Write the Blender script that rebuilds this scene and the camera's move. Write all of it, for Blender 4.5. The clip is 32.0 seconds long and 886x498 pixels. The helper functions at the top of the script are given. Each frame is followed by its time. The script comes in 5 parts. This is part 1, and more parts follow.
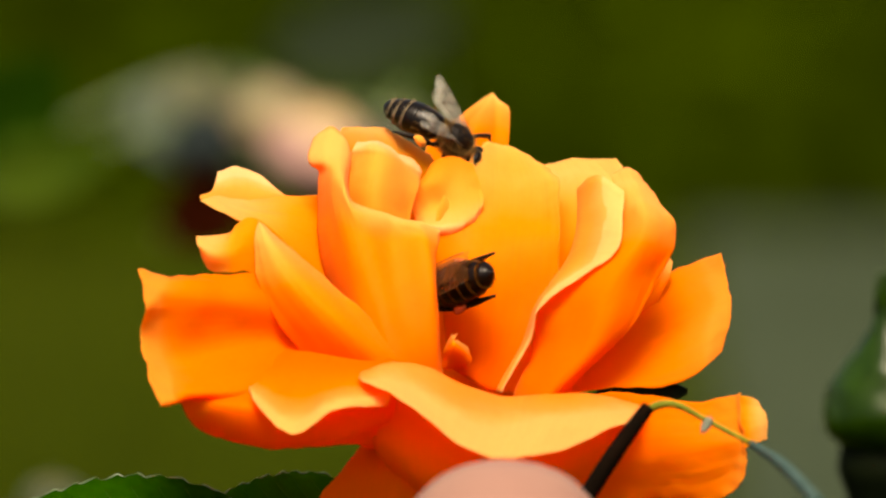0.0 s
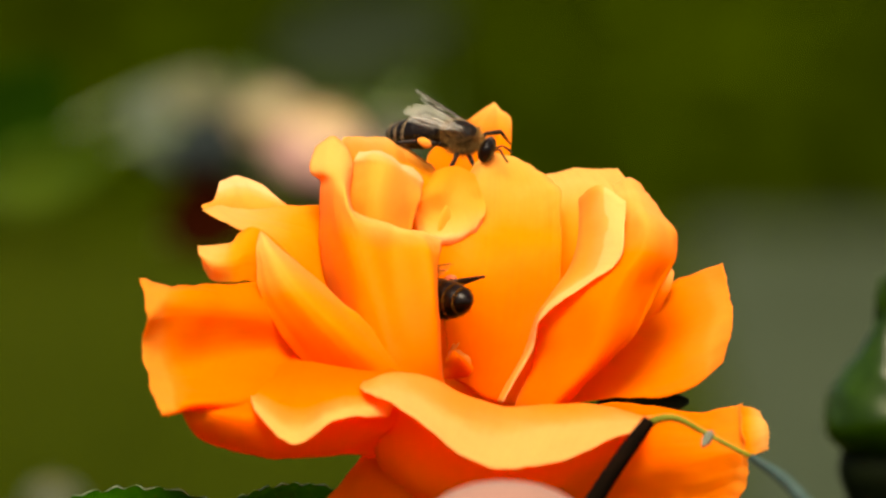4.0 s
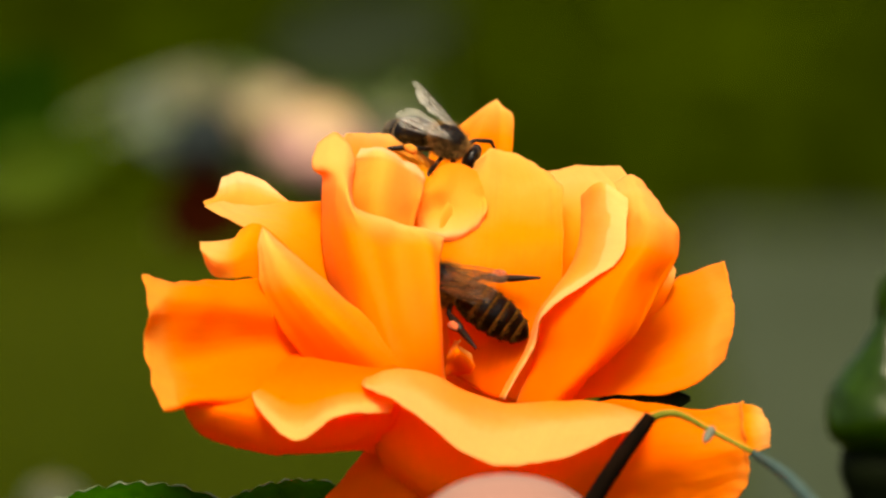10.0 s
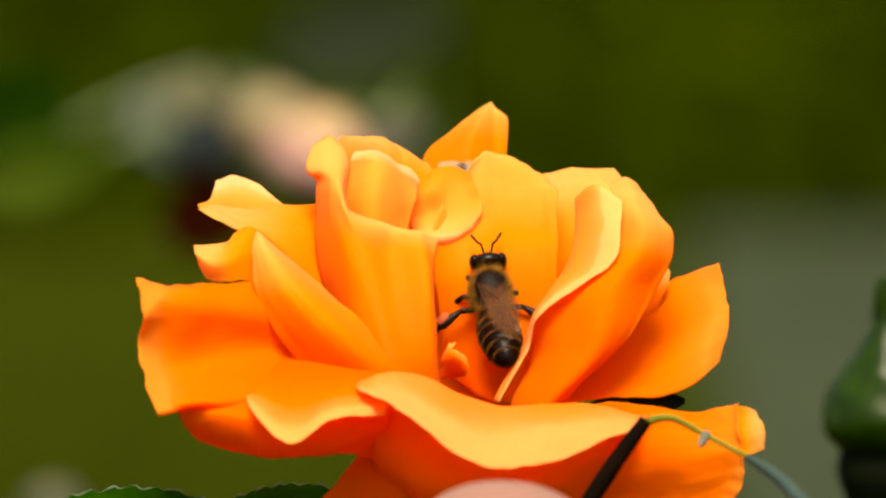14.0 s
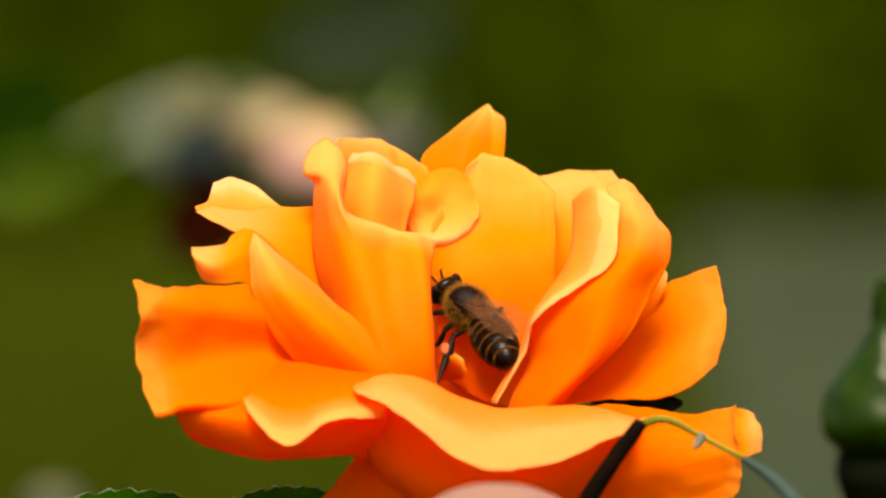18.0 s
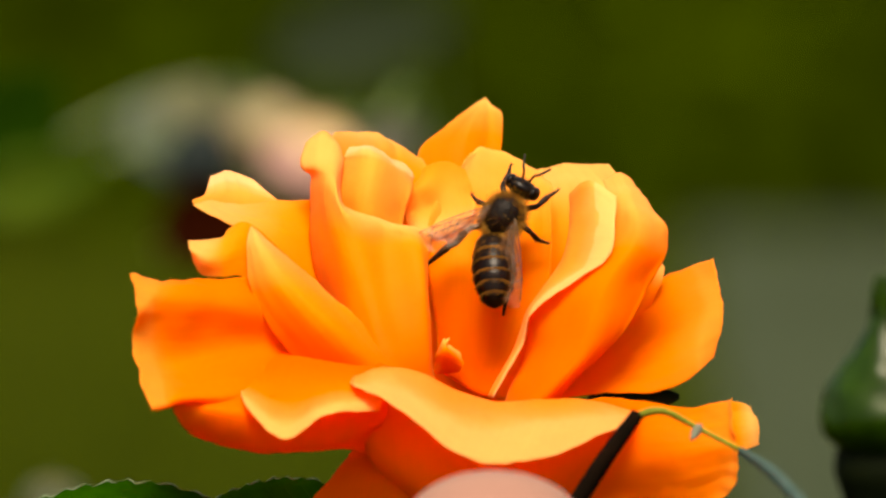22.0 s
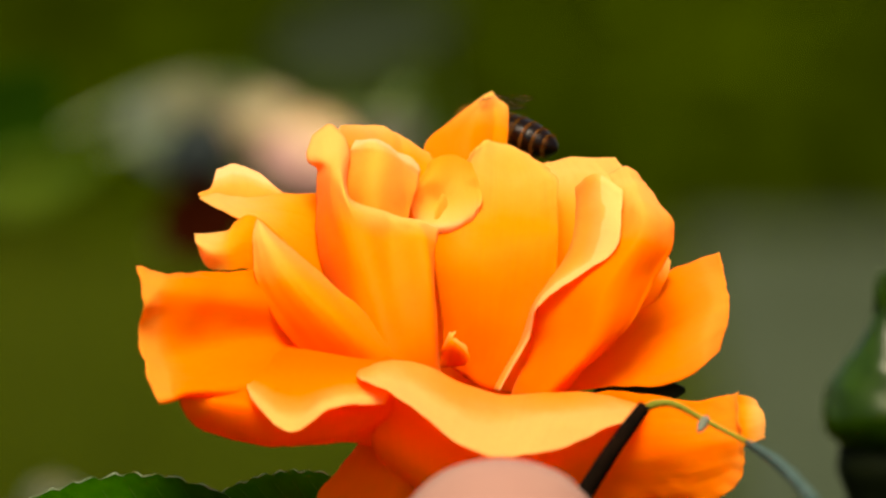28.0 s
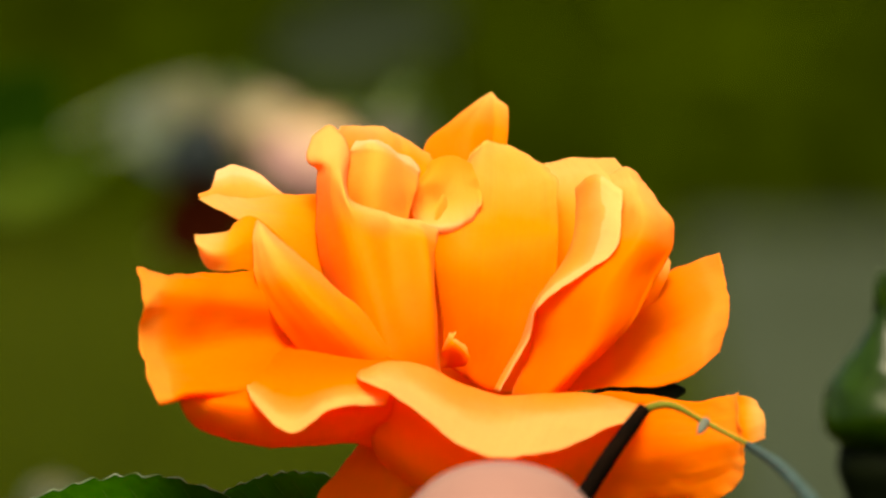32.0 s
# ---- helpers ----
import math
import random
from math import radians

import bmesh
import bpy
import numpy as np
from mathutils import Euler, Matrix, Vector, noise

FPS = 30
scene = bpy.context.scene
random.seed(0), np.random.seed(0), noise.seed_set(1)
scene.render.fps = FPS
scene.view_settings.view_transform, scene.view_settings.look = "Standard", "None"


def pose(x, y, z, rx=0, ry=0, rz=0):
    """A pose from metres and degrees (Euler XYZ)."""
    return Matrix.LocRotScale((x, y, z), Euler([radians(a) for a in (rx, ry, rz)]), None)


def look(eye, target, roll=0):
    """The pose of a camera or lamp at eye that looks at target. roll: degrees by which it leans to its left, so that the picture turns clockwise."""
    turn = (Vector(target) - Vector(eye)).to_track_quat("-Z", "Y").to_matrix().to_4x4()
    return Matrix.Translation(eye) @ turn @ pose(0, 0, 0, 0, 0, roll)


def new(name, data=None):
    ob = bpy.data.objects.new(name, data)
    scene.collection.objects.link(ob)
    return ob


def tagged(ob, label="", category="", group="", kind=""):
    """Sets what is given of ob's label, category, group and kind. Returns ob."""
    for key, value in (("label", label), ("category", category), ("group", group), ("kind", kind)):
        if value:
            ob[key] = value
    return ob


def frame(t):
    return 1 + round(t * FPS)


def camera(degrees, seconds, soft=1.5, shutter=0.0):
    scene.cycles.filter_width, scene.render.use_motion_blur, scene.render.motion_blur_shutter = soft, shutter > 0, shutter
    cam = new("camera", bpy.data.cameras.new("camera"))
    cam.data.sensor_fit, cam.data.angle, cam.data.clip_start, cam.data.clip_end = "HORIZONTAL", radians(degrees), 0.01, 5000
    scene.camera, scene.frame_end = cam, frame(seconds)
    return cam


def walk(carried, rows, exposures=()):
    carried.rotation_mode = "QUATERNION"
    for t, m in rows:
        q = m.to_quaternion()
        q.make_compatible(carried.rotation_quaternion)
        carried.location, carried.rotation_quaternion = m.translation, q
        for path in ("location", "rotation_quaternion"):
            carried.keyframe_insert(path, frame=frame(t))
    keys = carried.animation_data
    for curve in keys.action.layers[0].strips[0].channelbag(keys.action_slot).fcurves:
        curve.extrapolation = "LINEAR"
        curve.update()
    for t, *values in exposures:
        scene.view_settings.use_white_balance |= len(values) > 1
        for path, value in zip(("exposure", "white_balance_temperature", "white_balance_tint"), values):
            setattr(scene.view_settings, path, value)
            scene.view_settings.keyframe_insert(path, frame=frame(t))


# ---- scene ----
# ---- camera: a long lens on a stand, one metre from the bloom ----
cam = camera(5.282, 32.0, soft=2.4, shutter=0.5)
cam.data.dof.use_dof = True
cam.data.dof.focus_distance = 1.006
cam.data.dof.aperture_fstop = 32.0
EYE, AIM = (0.0, -0.99452, 0.95453), (0.0, 0.0, 0.85)
walk(cam, [(0.0, look(EYE, AIM)), (32.0, look(EYE, AIM))], [(0.0, 0.85, 8200, 10), (32.0, 0.85, 8200, 10)])

# ---- light: bright hazy daylight ----
SUN_ELEVATION, SUN_AZIMUTH = 62.0, 182.0      # degrees; azimuth clockwise from +y
world = bpy.data.worlds.new("daylight")
scene.world = world
world.use_nodes = True
sky = world.node_tree.nodes.new("ShaderNodeTexSky")
sky.sky_type, sky.sun_disc = "NISHITA", False
sky.sun_elevation, sky.sun_rotation = radians(SUN_ELEVATION), radians(SUN_AZIMUTH)
sky.dust_density = 6.0
world.node_tree.links.new(sky.outputs["Color"], world.node_tree.nodes["Background"].inputs["Color"])
world.node_tree.nodes["Background"].inputs["Strength"].default_value = 0.11
sun_data = bpy.data.lights.new("sun", "SUN")
sun_data.energy, sun_data.angle, sun_data.color = 3.9, radians(26), (1.0, 0.95, 0.86)
sun = new("sun", sun_data)
az, el = radians(SUN_AZIMUTH), radians(SUN_ELEVATION)
SUN_FROM = Vector((math.sin(az) * math.cos(el), math.cos(az) * math.cos(el), math.sin(el)))
sun.matrix_world = look(SUN_FROM * 5, (0, 0, 0))

# ---- materials ----
MM = 0.001


def material(name, rough=0.5):
    m = bpy.data.materials.new(name)
    m.use_nodes = True
    nodes, links = m.node_tree.nodes, m.node_tree.links
    b = nodes["Principled BSDF"]
    b.inputs["Roughness"].default_value = rough
    return m, nodes, links, b


def mottled(name, dark, light, scale, rough=0.5, bump=0.2, fine=6.0, stretch=(1, 1, 1), through_light=0.0, glow=None, sheen=0.0, gloss=0.5, bump_distance=0.0002):
    """A two-scale mottled surface in object space; through_light mixes in translucency, as of leaves and petals."""
    m, nodes, links, b = material(name, rough)
    co = nodes.new("ShaderNodeTexCoord")
    mp = nodes.new("ShaderNodeMapping")
    mp.inputs["Scale"].default_value = stretch
    links.new(co.outputs["Object"], mp.inputs["Vector"])
    big, small = nodes.new("ShaderNodeTexNoise"), nodes.new("ShaderNodeTexNoise")
    big.inputs["Scale"].default_value, small.inputs["Scale"].default_value = scale, scale * fine
    for n in (big, small):
        n.inputs["Detail"].default_value = 4
        links.new(mp.outputs["Vector"], n.inputs["Vector"])
    mixed = nodes.new("ShaderNodeMix")
    mixed.inputs["Factor"].default_value = 0.35
    links.new(big.outputs["Fac"], mixed.inputs["A"])
    links.new(small.outputs["Fac"], mixed.inputs["B"])
    ramp = nodes.new("ShaderNodeValToRGB")
    ramp.color_ramp.elements[0].position, ramp.color_ramp.elements[1].position = 0.35, 0.65
    ramp.color_ramp.elements[0].color, ramp.color_ramp.elements[1].color = (*dark, 1), (*light, 1)
    links.new(mixed.outputs["Result"], ramp.inputs["Fac"])
    links.new(ramp.outputs["Color"], b.inputs["Base Color"])
    bm = nodes.new("ShaderNodeBump")
    bm.inputs["Strength"].default_value, bm.inputs["Distance"].default_value = bump, bump_distance
    links.new(small.outputs["Fac"], bm.inputs["Height"])
    links.new(bm.outputs["Normal"], b.inputs["Normal"])
    b.inputs["Specular IOR Level"].default_value = gloss
    if sheen:
        b.inputs["Sheen Weight"].default_value = sheen
    if through_light:
        tr = nodes.new("ShaderNodeBsdfTranslucent")
        links.new(ramp.outputs["Color"], tr.inputs["Color"])
        mx = nodes.new("ShaderNodeMixShader")
        mx.inputs["Fac"].default_value = through_light
        links.new(b.outputs["BSDF"], mx.inputs[1])
        links.new(tr.outputs["BSDF"], mx.inputs[2])
        links.new(mx.outputs["Shader"], nodes["Material Output"].inputs["Surface"])
    return m


def petal_material(name, base, blade, rim, through_light=0.35, lit_through=None, start=0.74):
    """Colour from the claw to the rim along the petal, lengthwise veins and faint blotches; pale rims include painted
    backlight.
    """
    m, nodes, links, b = material(name, 0.55)
    b.inputs["Specular IOR Level"].default_value = 0.06
    b.inputs["Sheen Weight"].default_value = 0.05
    uv = nodes.new("ShaderNodeUVMap")
    uv.uv_map = "along"
    sep = nodes.new("ShaderNodeSeparateXYZ")
    links.new(uv.outputs["UV"], sep.inputs["Vector"])
    mp = nodes.new("ShaderNodeMapping")
    mp.inputs["Scale"].default_value = (38, 2.2, 1)
    links.new(uv.outputs["UV"], mp.inputs["Vector"])
    veins, blotch = nodes.new("ShaderNodeTexNoise"), nodes.new("ShaderNodeTexNoise")
    veins.inputs["Scale"].default_value, veins.inputs["Detail"].default_value = 1.0, 5
    links.new(mp.outputs["Vector"], veins.inputs["Vector"])
    co = nodes.new("ShaderNodeTexCoord")
    blotch.inputs["Scale"].default_value, blotch.inputs["Detail"].default_value = 120, 5
    links.new(co.outputs["Object"], blotch.inputs["Vector"])
    # nearness to the free edge: the larger of the way along and the way across
    across = None
    for op, value in (("FRACT", None), ("MULTIPLY_ADD", (2.0, -1.0)), ("ABSOLUTE", None), ("POWER", (22.0,)), ("MULTIPLY", (0.6,))):
        step = nodes.new("ShaderNodeMath")
        step.operation = op
        links.new(across or sep.outputs["X"], step.inputs[0])
        for i, v in enumerate(value or ()):
            step.inputs[i + 1].default_value = v
        across = step.outputs["Value"]
    edge = nodes.new("ShaderNodeMath")
    edge.operation = "MAXIMUM"
    links.new(across, edge.inputs[0])
    links.new(sep.outputs["Y"], edge.inputs[1])
    add = nodes.new("ShaderNodeMath")
    add.operation = "MULTIPLY_ADD"
    add.inputs[1].default_value = 0.34
    links.new(blotch.outputs["Fac"], add.inputs[0])
    links.new(edge.outputs["Value"], add.inputs[2])
    ramp = nodes.new("ShaderNodeValToRGB")
    ramp.color_ramp.elements[0].position, ramp.color_ramp.elements[1].position = 0.1, 1.0
    ramp.color_ramp.elements[0].color, ramp.color_ramp.elements[1].color = (*base, 1), (*[0.45 * p + 0.55 * q for p, q in zip(blade, rim)], 1)
    ramp.color_ramp.elements.new(start).color = (*blade, 1)
    ramp.color_ramp.elements[-1].position = 1.0
    # pale edge colour, with the glow of backlit thin rims painted in
    pale = ramp.color_ramp.elements.new(0.999)
    ramp.color_ramp.elements[-1].color = (*rim, 1)
    pale.position, pale.color = start + 0.18, (*[0.6 * p + 0.4 * q for p, q in zip(blade, rim)], 1)
    links.new(add.outputs["Value"], ramp.inputs["Fac"])
    tone = nodes.new("ShaderNodeHueSaturation")
    vr = nodes.new("ShaderNodeMapRange")
    vr.inputs["To Min"].default_value, vr.inputs["To Max"].default_value = 0.92, 1.06
    links.new(veins.outputs["Fac"], vr.inputs["Value"])
    links.new(vr.outputs["Result"], tone.inputs["Value"])
    links.new(ramp.outputs["Color"], tone.inputs["Color"])
    links.new(tone.outputs["Color"], b.inputs["Base Color"])
    bump = nodes.new("ShaderNodeBump")
    bump.inputs["Strength"].default_value, bump.inputs["Distance"].default_value = 0.3, 0.0003
    links.new(veins.outputs["Fac"], bump.inputs["Height"])
    links.new(bump.outputs["Normal"], b.inputs["Normal"])
    tr = nodes.new("ShaderNodeBsdfTranslucent")
    if lit_through:
        warm = nodes.new("ShaderNodeMix")
        warm.data_type, warm.inputs["Factor"].default_value = "RGBA", 0.8
        links.new(tone.outputs["Color"], warm.inputs["A"])
        warm.inputs["B"].default_value = (*lit_through, 1)
        links.new(warm.outputs["Result"], tr.inputs["Color"])
    else:
        links.new(tone.outputs["Color"], tr.inputs["Color"])
    mx = nodes.new("ShaderNodeMixShader")
    mx.inputs["Fac"].default_value = through_light
    links.new(b.outputs["BSDF"], mx.inputs[1])
    links.new(tr.outputs["BSDF"], mx.inputs[2])
    links.new(mx.outputs["Shader"], nodes["Material Output"].inputs["Surface"])
    return m


ORANGE = petal_material("orange_petal", (0.93, 0.27, 0.005), (0.94, 0.39, 0.02), (0.96, 0.56, 0.16), 0.68, (0.98, 0.48, 0.025), 0.62)
GOLDEN = petal_material("golden_orange_petal", (0.93, 0.11, 0.002), (0.94, 0.36, 0.016), (0.97, 0.59, 0.16), 0.66, (0.98, 0.37, 0.02), 0.63)
# redder towards the claw: shading of the lower petal put into the colour
DEEP = petal_material("shade_graded_orange_petal", (0.93, 0.09, 0.002), (0.95, 0.345, 0.012), (0.97, 0.56, 0.13), 0.66, None, 0.64)
MIDDLE = petal_material("middle_orange_petal", (0.93, 0.20, 0.004), (0.94, 0.29, 0.01), (0.97, 0.57, 0.14), 0.65, (0.98, 0.38, 0.015), 0.70)
OUTER = petal_material("outer_orange_petal", (0.93, 0.14, 0.003), (0.94, 0.24, 0.007), (0.97, 0.55, 0.15), 0.65, (0.98, 0.34, 0.02), 0.70)
SOFT = petal_material("soft_orange_petal", (0.93, 0.16, 0.003), (0.94, 0.25, 0.006), (0.95, 0.35, 0.04), 0.65, (0.98, 0.35, 0.01), 0.75)
RED = petal_material("red_orange_petal", (0.92, 0.15, 0.003), (0.94, 0.22, 0.004), (0.95, 0.30, 0.01), 0.6, (0.97, 0.29, 0.005), 0.80)
LIPPED = petal_material("lipped_orange_petal", (0.92, 0.21, 0.004), (0.94, 0.28, 0.008), (0.97, 0.48, 0.14), 0.63, (0.98, 0.33, 0.015), 0.72)
FOLDED = petal_material("folded_orange_petal", (0.92, 0.10, 0.002), (0.95, 0.37, 0.045), (0.97, 0.58, 0.20), 0.58, (0.98, 0.42, 0.05), 0.86)
PALE = petal_material("pale_orange_petal", (0.94, 0.30, 0.012), (0.95, 0.42, 0.07), (0.97, 0.60, 0.27), 0.6, (0.98, 0.43, 0.06))
# yellower orange that paints the highlight on the up-facing heart petal
YELLOW = petal_material("highlit_orange_petal", (0.94, 0.26, 0.008), (0.95, 0.43, 0.06), (0.97, 0.62, 0.25), 0.6, (0.98, 0.46, 0.05))
PEACH = petal_material("peach_petal", (0.27, 0.14, 0.105), (0.27, 0.145, 0.115), (0.31, 0.19, 0.15), 0.25)
PINK = petal_material("pink_petal", (0.33, 0.17, 0.17), (0.34, 0.19, 0.185), (0.42, 0.30, 0.17), 0.25)
CREAM = petal_material("cream_petal", (0.15, 0.12, 0.06), (0.20, 0.16, 0.085), (0.26, 0.22, 0.13), 0.25)
FADED = petal_material("faded_petal", (0.034, 0.048, 0.038), (0.040, 0.058, 0.048), (0.085, 0.088, 0.045), 0.2)
LEAF = mottled("rose_leaf", (0.004, 0.024, 0.0003), (0.009, 0.043, 0.0008), 90, 0.6, 0.4, 8, gloss=0.0, through_light=0.15)
# leaf green darkened so that the colour itself holds the shade
DARK_LEAF = mottled("leaf_with_painted_shade", (0.003, 0.011, 0.0004), (0.006, 0.02, 0.0008), 60, 0.7, 0.3, 8, gloss=0.0)
# pale tone that paints the bright highlight along leaf edges
LEAF_EDGE = mottled("leaf_edge_highlight", (0.02, 0.05, 0.015), (0.10, 0.15, 0.08), 300, 0.4, 0.2, 5)
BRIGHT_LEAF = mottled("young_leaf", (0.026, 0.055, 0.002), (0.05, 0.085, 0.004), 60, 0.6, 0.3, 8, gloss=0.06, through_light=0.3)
RED_LEAF = mottled("red_leaf", (0.010, 0.0015, 0.0005), (0.024, 0.004, 0.001), 60, 0.6, 0.3, 8, gloss=0.0, through_light=0.1)
SEPAL = mottled("bud_green", (0.002, 0.008, 0.0003), (0.012, 0.03, 0.001), 150, 0.5, 0.3, 6, gloss=0.08)
DARK_HIP = mottled("spent_hip", (0.010, 0.015, 0.016), (0.020, 0.027, 0.027), 120, 0.6, 0.3, 6, gloss=0.03)
DARK_SEPAL = mottled("dark_sepal", (0.0015, 0.003, 0.0005), (0.004, 0.007, 0.0012), 150, 0.7, 0.3, 6, gloss=0.05)
BUD_GREEN = mottled("glossy_bud_green", (0.002, 0.009, 0.0002), (0.012, 0.034, 0.0008), 150, 0.28, 0.3, 6, gloss=0.14)
LEAF_VEIN = mottled("leaf_vein", (0.010, 0.040, 0.003), (0.020, 0.060, 0.008), 300, 0.6, 0.2, 5, gloss=0.0)
GREY_LEAF = mottled("grey_green_leaf", (0.018, 0.028, 0.014), (0.028, 0.040, 0.022), 60, 0.7, 0.3, 8, gloss=0.0, through_light=0.2)
PALE_LEAF = mottled("pale_grey_leaf", (0.06, 0.06, 0.05), (0.085, 0.085, 0.072), 60, 0.7, 0.3, 8, gloss=0.0, through_light=0.2)
STEM = mottled("green_stem", (0.05, 0.10, 0.02), (0.10, 0.16, 0.03), 200, 0.45, 0.3, 6)
BROWN_STEM = mottled("withered_stem", (0.002, 0.0012, 0.0005), (0.006, 0.0025, 0.001), 400, 0.9, 0.5, 6, gloss=0.03)
GREY_STEM = mottled("grey_bloomed_stem", (0.024, 0.05, 0.046), (0.045, 0.078, 0.072), 200, 0.8, 0.2, 6, gloss=0.04)
SCAR = mottled("whitish_scar", (0.05, 0.06, 0.04), (0.11, 0.12, 0.085), 500, 0.8, 0.5, 5)
TENDRIL = mottled("tendril_green", (0.08, 0.095, 0.005), (0.15, 0.145, 0.013), 300, 0.6, 0.3, 6, gloss=0.1)
LAWN = mottled("lawn_soil", (0.0138, 0.0205, 0.0014), (0.0195, 0.028, 0.0023), 0.9, 0.9, 0.6, 30, gloss=0.0, bump_distance=0.02)
GRASS = mottled("grass_blades", (0.027, 0.040, 0.0016), (0.041, 0.056, 0.0022), 3.0, 0.9, 0.1, 8, gloss=0.0, through_light=0.2)
GRAVEL = mottled("pale_gravel", (0.024, 0.034, 0.020), (0.036, 0.048, 0.030), 4.0, 0.9, 0.8, 30, gloss=0.0, bump_distance=0.01)
CHITIN = mottled("dark_chitin", (0.0012, 0.0008, 0.0006), (0.004, 0.002, 0.001), 700, 0.28, 0.1, 5, gloss=0.13)
LEG = mottled("leg_chitin", (0.0025, 0.0012, 0.0006), (0.012, 0.004, 0.001), 600, 0.45, 0.3, 5, gloss=0.15)
BROWN_CHITIN = mottled("brown_chitin", (0.0012, 0.0005, 0.0003), (0.006, 0.0018, 0.0006), 700, 0.28, 0.1, 5, gloss=0.10)
BAND = mottled("pale_hair_band", (0.06, 0.045, 0.027), (0.21, 0.16, 0.10), 900, 0.8, 0.8, 5, gloss=0.04)
AMBER = mottled("amber_band", (0.03, 0.012, 0.002), (0.13, 0.052, 0.008), 900, 0.8, 0.6, 5, gloss=0.02)
FUR = mottled("brown_fur", (0.0015, 0.0007, 0.0003), (0.005, 0.002, 0.0007), 900, 0.5, 0.5, 5, gloss=0.1)
HAIR = mottled("golden_hair", (0.12, 0.06, 0.014), (0.28, 0.16, 0.05), 500, 0.7, 0.0, 4, gloss=0.1)
RUST_HAIR = mottled("rusty_hair", (0.12, 0.05, 0.006), (0.36, 0.18, 0.03), 500, 0.7, 0.0, 4, gloss=0.05)
HEDGE = mottled("hedge_leaves", (0.029, 0.049, 0.0010), (0.036, 0.059, 0.0013), 14.0, 0.9, 0.1, 8, gloss=0.0, through_light=0.2)
EYE_BLACK = mottled("bee_eye", (0.002, 0.0015, 0.0015), (0.005, 0.003, 0.003), 2500, 0.3, 0.2, 3, gloss=0.12)
POLLEN = mottled("orange_pollen", (0.55, 0.16, 0.01), (0.85, 0.34, 0.03), 1500, 0.9, 1.0, 4)
RED_POLLEN = mottled("red_orange_pollen", (0.30, 0.05, 0.012), (0.50, 0.11, 0.03), 1500, 0.9, 1.0, 4)
VEIN = mottled("wing_vein", (0.012, 0.006, 0.002), (0.035, 0.017, 0.006), 500, 0.4, 0.1, 4)


def wing_material(name, colour, alpha, shine=0.6):
    m, nodes, links, b = material(name, 0.3)
    b.inputs["Base Color"].default_value = (*colour, 1)
    b.inputs["Alpha"].default_value = alpha
    b.inputs["Specular IOR Level"].default_value = shine
    crinkle, bump, co = nodes.new("ShaderNodeTexNoise"), nodes.new("ShaderNodeBump"), nodes.new("ShaderNodeTexCoord")
    crinkle.inputs["Scale"].default_value = 700
    bump.inputs["Strength"].default_value, bump.inputs["Distance"].default_value = 0.5, 0.0002
    links.new(co.outputs["Object"], crinkle.inputs["Vector"])
    links.new(crinkle.outputs["Fac"], bump.inputs["Height"])
    links.new(bump.outputs["Normal"], b.inputs["Normal"])
    return m


WING = wing_material("wing_membrane", (0.60, 0.58, 0.50), 0.20, 0.9)
# amber membrane, its tint also painting the orange reflected from the petals
AMBER_WING = wing_material("amber_wing_membrane", (0.12, 0.045, 0.014), 0.30, 0.18)


# ---- builders ----
def mesh_object(name, verts, faces, mat, parent=None, label="", smooth=True):
    me = bpy.data.meshes.new(name)
    me.from_pydata([tuple(v) for v in verts], [], [tuple(f) for f in faces])
    me.materials.append(mat)
    if smooth:
        me.polygons.foreach_set("use_smooth", [True] * len(me.polygons))
    me.update()
    ob = new(name, me)
    if parent:
        ob.parent = parent
    if label:
        ob["label"] = label
    return ob


def part(name, bm, mat, parent, label="", smooth=True):
    me = bpy.data.meshes.new(name)
    bm.normal_update()
    bm.to_mesh(me)
    bm.free()
    me.materials.append(mat)
    if smooth:
        me.polygons.foreach_set("use_smooth", [True] * len(me.polygons))
    ob = new(name, me)
    ob.parent = parent
    if label:
        ob["label"] = label
    return ob


def spline(points, n):
    """n points of a Catmull-Rom curve through the points (any dimension)."""
    p = np.asarray(points, float)
    if len(p) == 2:
        s = np.linspace(0, 1, n)[:, None]
        return p[0] * (1 - s.reshape(-1, *[1] * (p.ndim - 1))) + p[1] * s.reshape(-1, *[1] * (p.ndim - 1))
    q = np.concatenate([[2 * p[0] - p[1]], p, [2 * p[-1] - p[-2]]])
    s = np.linspace(0, len(p) - 1, n)
    i = np.minimum(s.astype(int), len(p) - 2)
    f = (s - i).reshape(-1, *[1] * (p.ndim - 1))
    a, b, c, d = q[i], q[i + 1], q[i + 2], q[i + 3]
    return 0.5 * (2 * b + (c - a) * f + (2 * a - 5 * b + 4 * c - d) * f ** 2 + (3 * b - a - 3 * c + d) * f ** 3)


def grid_normals(g):
    du, dv = np.gradient(g, axis=1), np.gradient(g, axis=0)
    n = np.cross(du, dv)
    return n / np.maximum(np.linalg.norm(n, axis=2, keepdims=True), 1e-9)


petal_count = 0


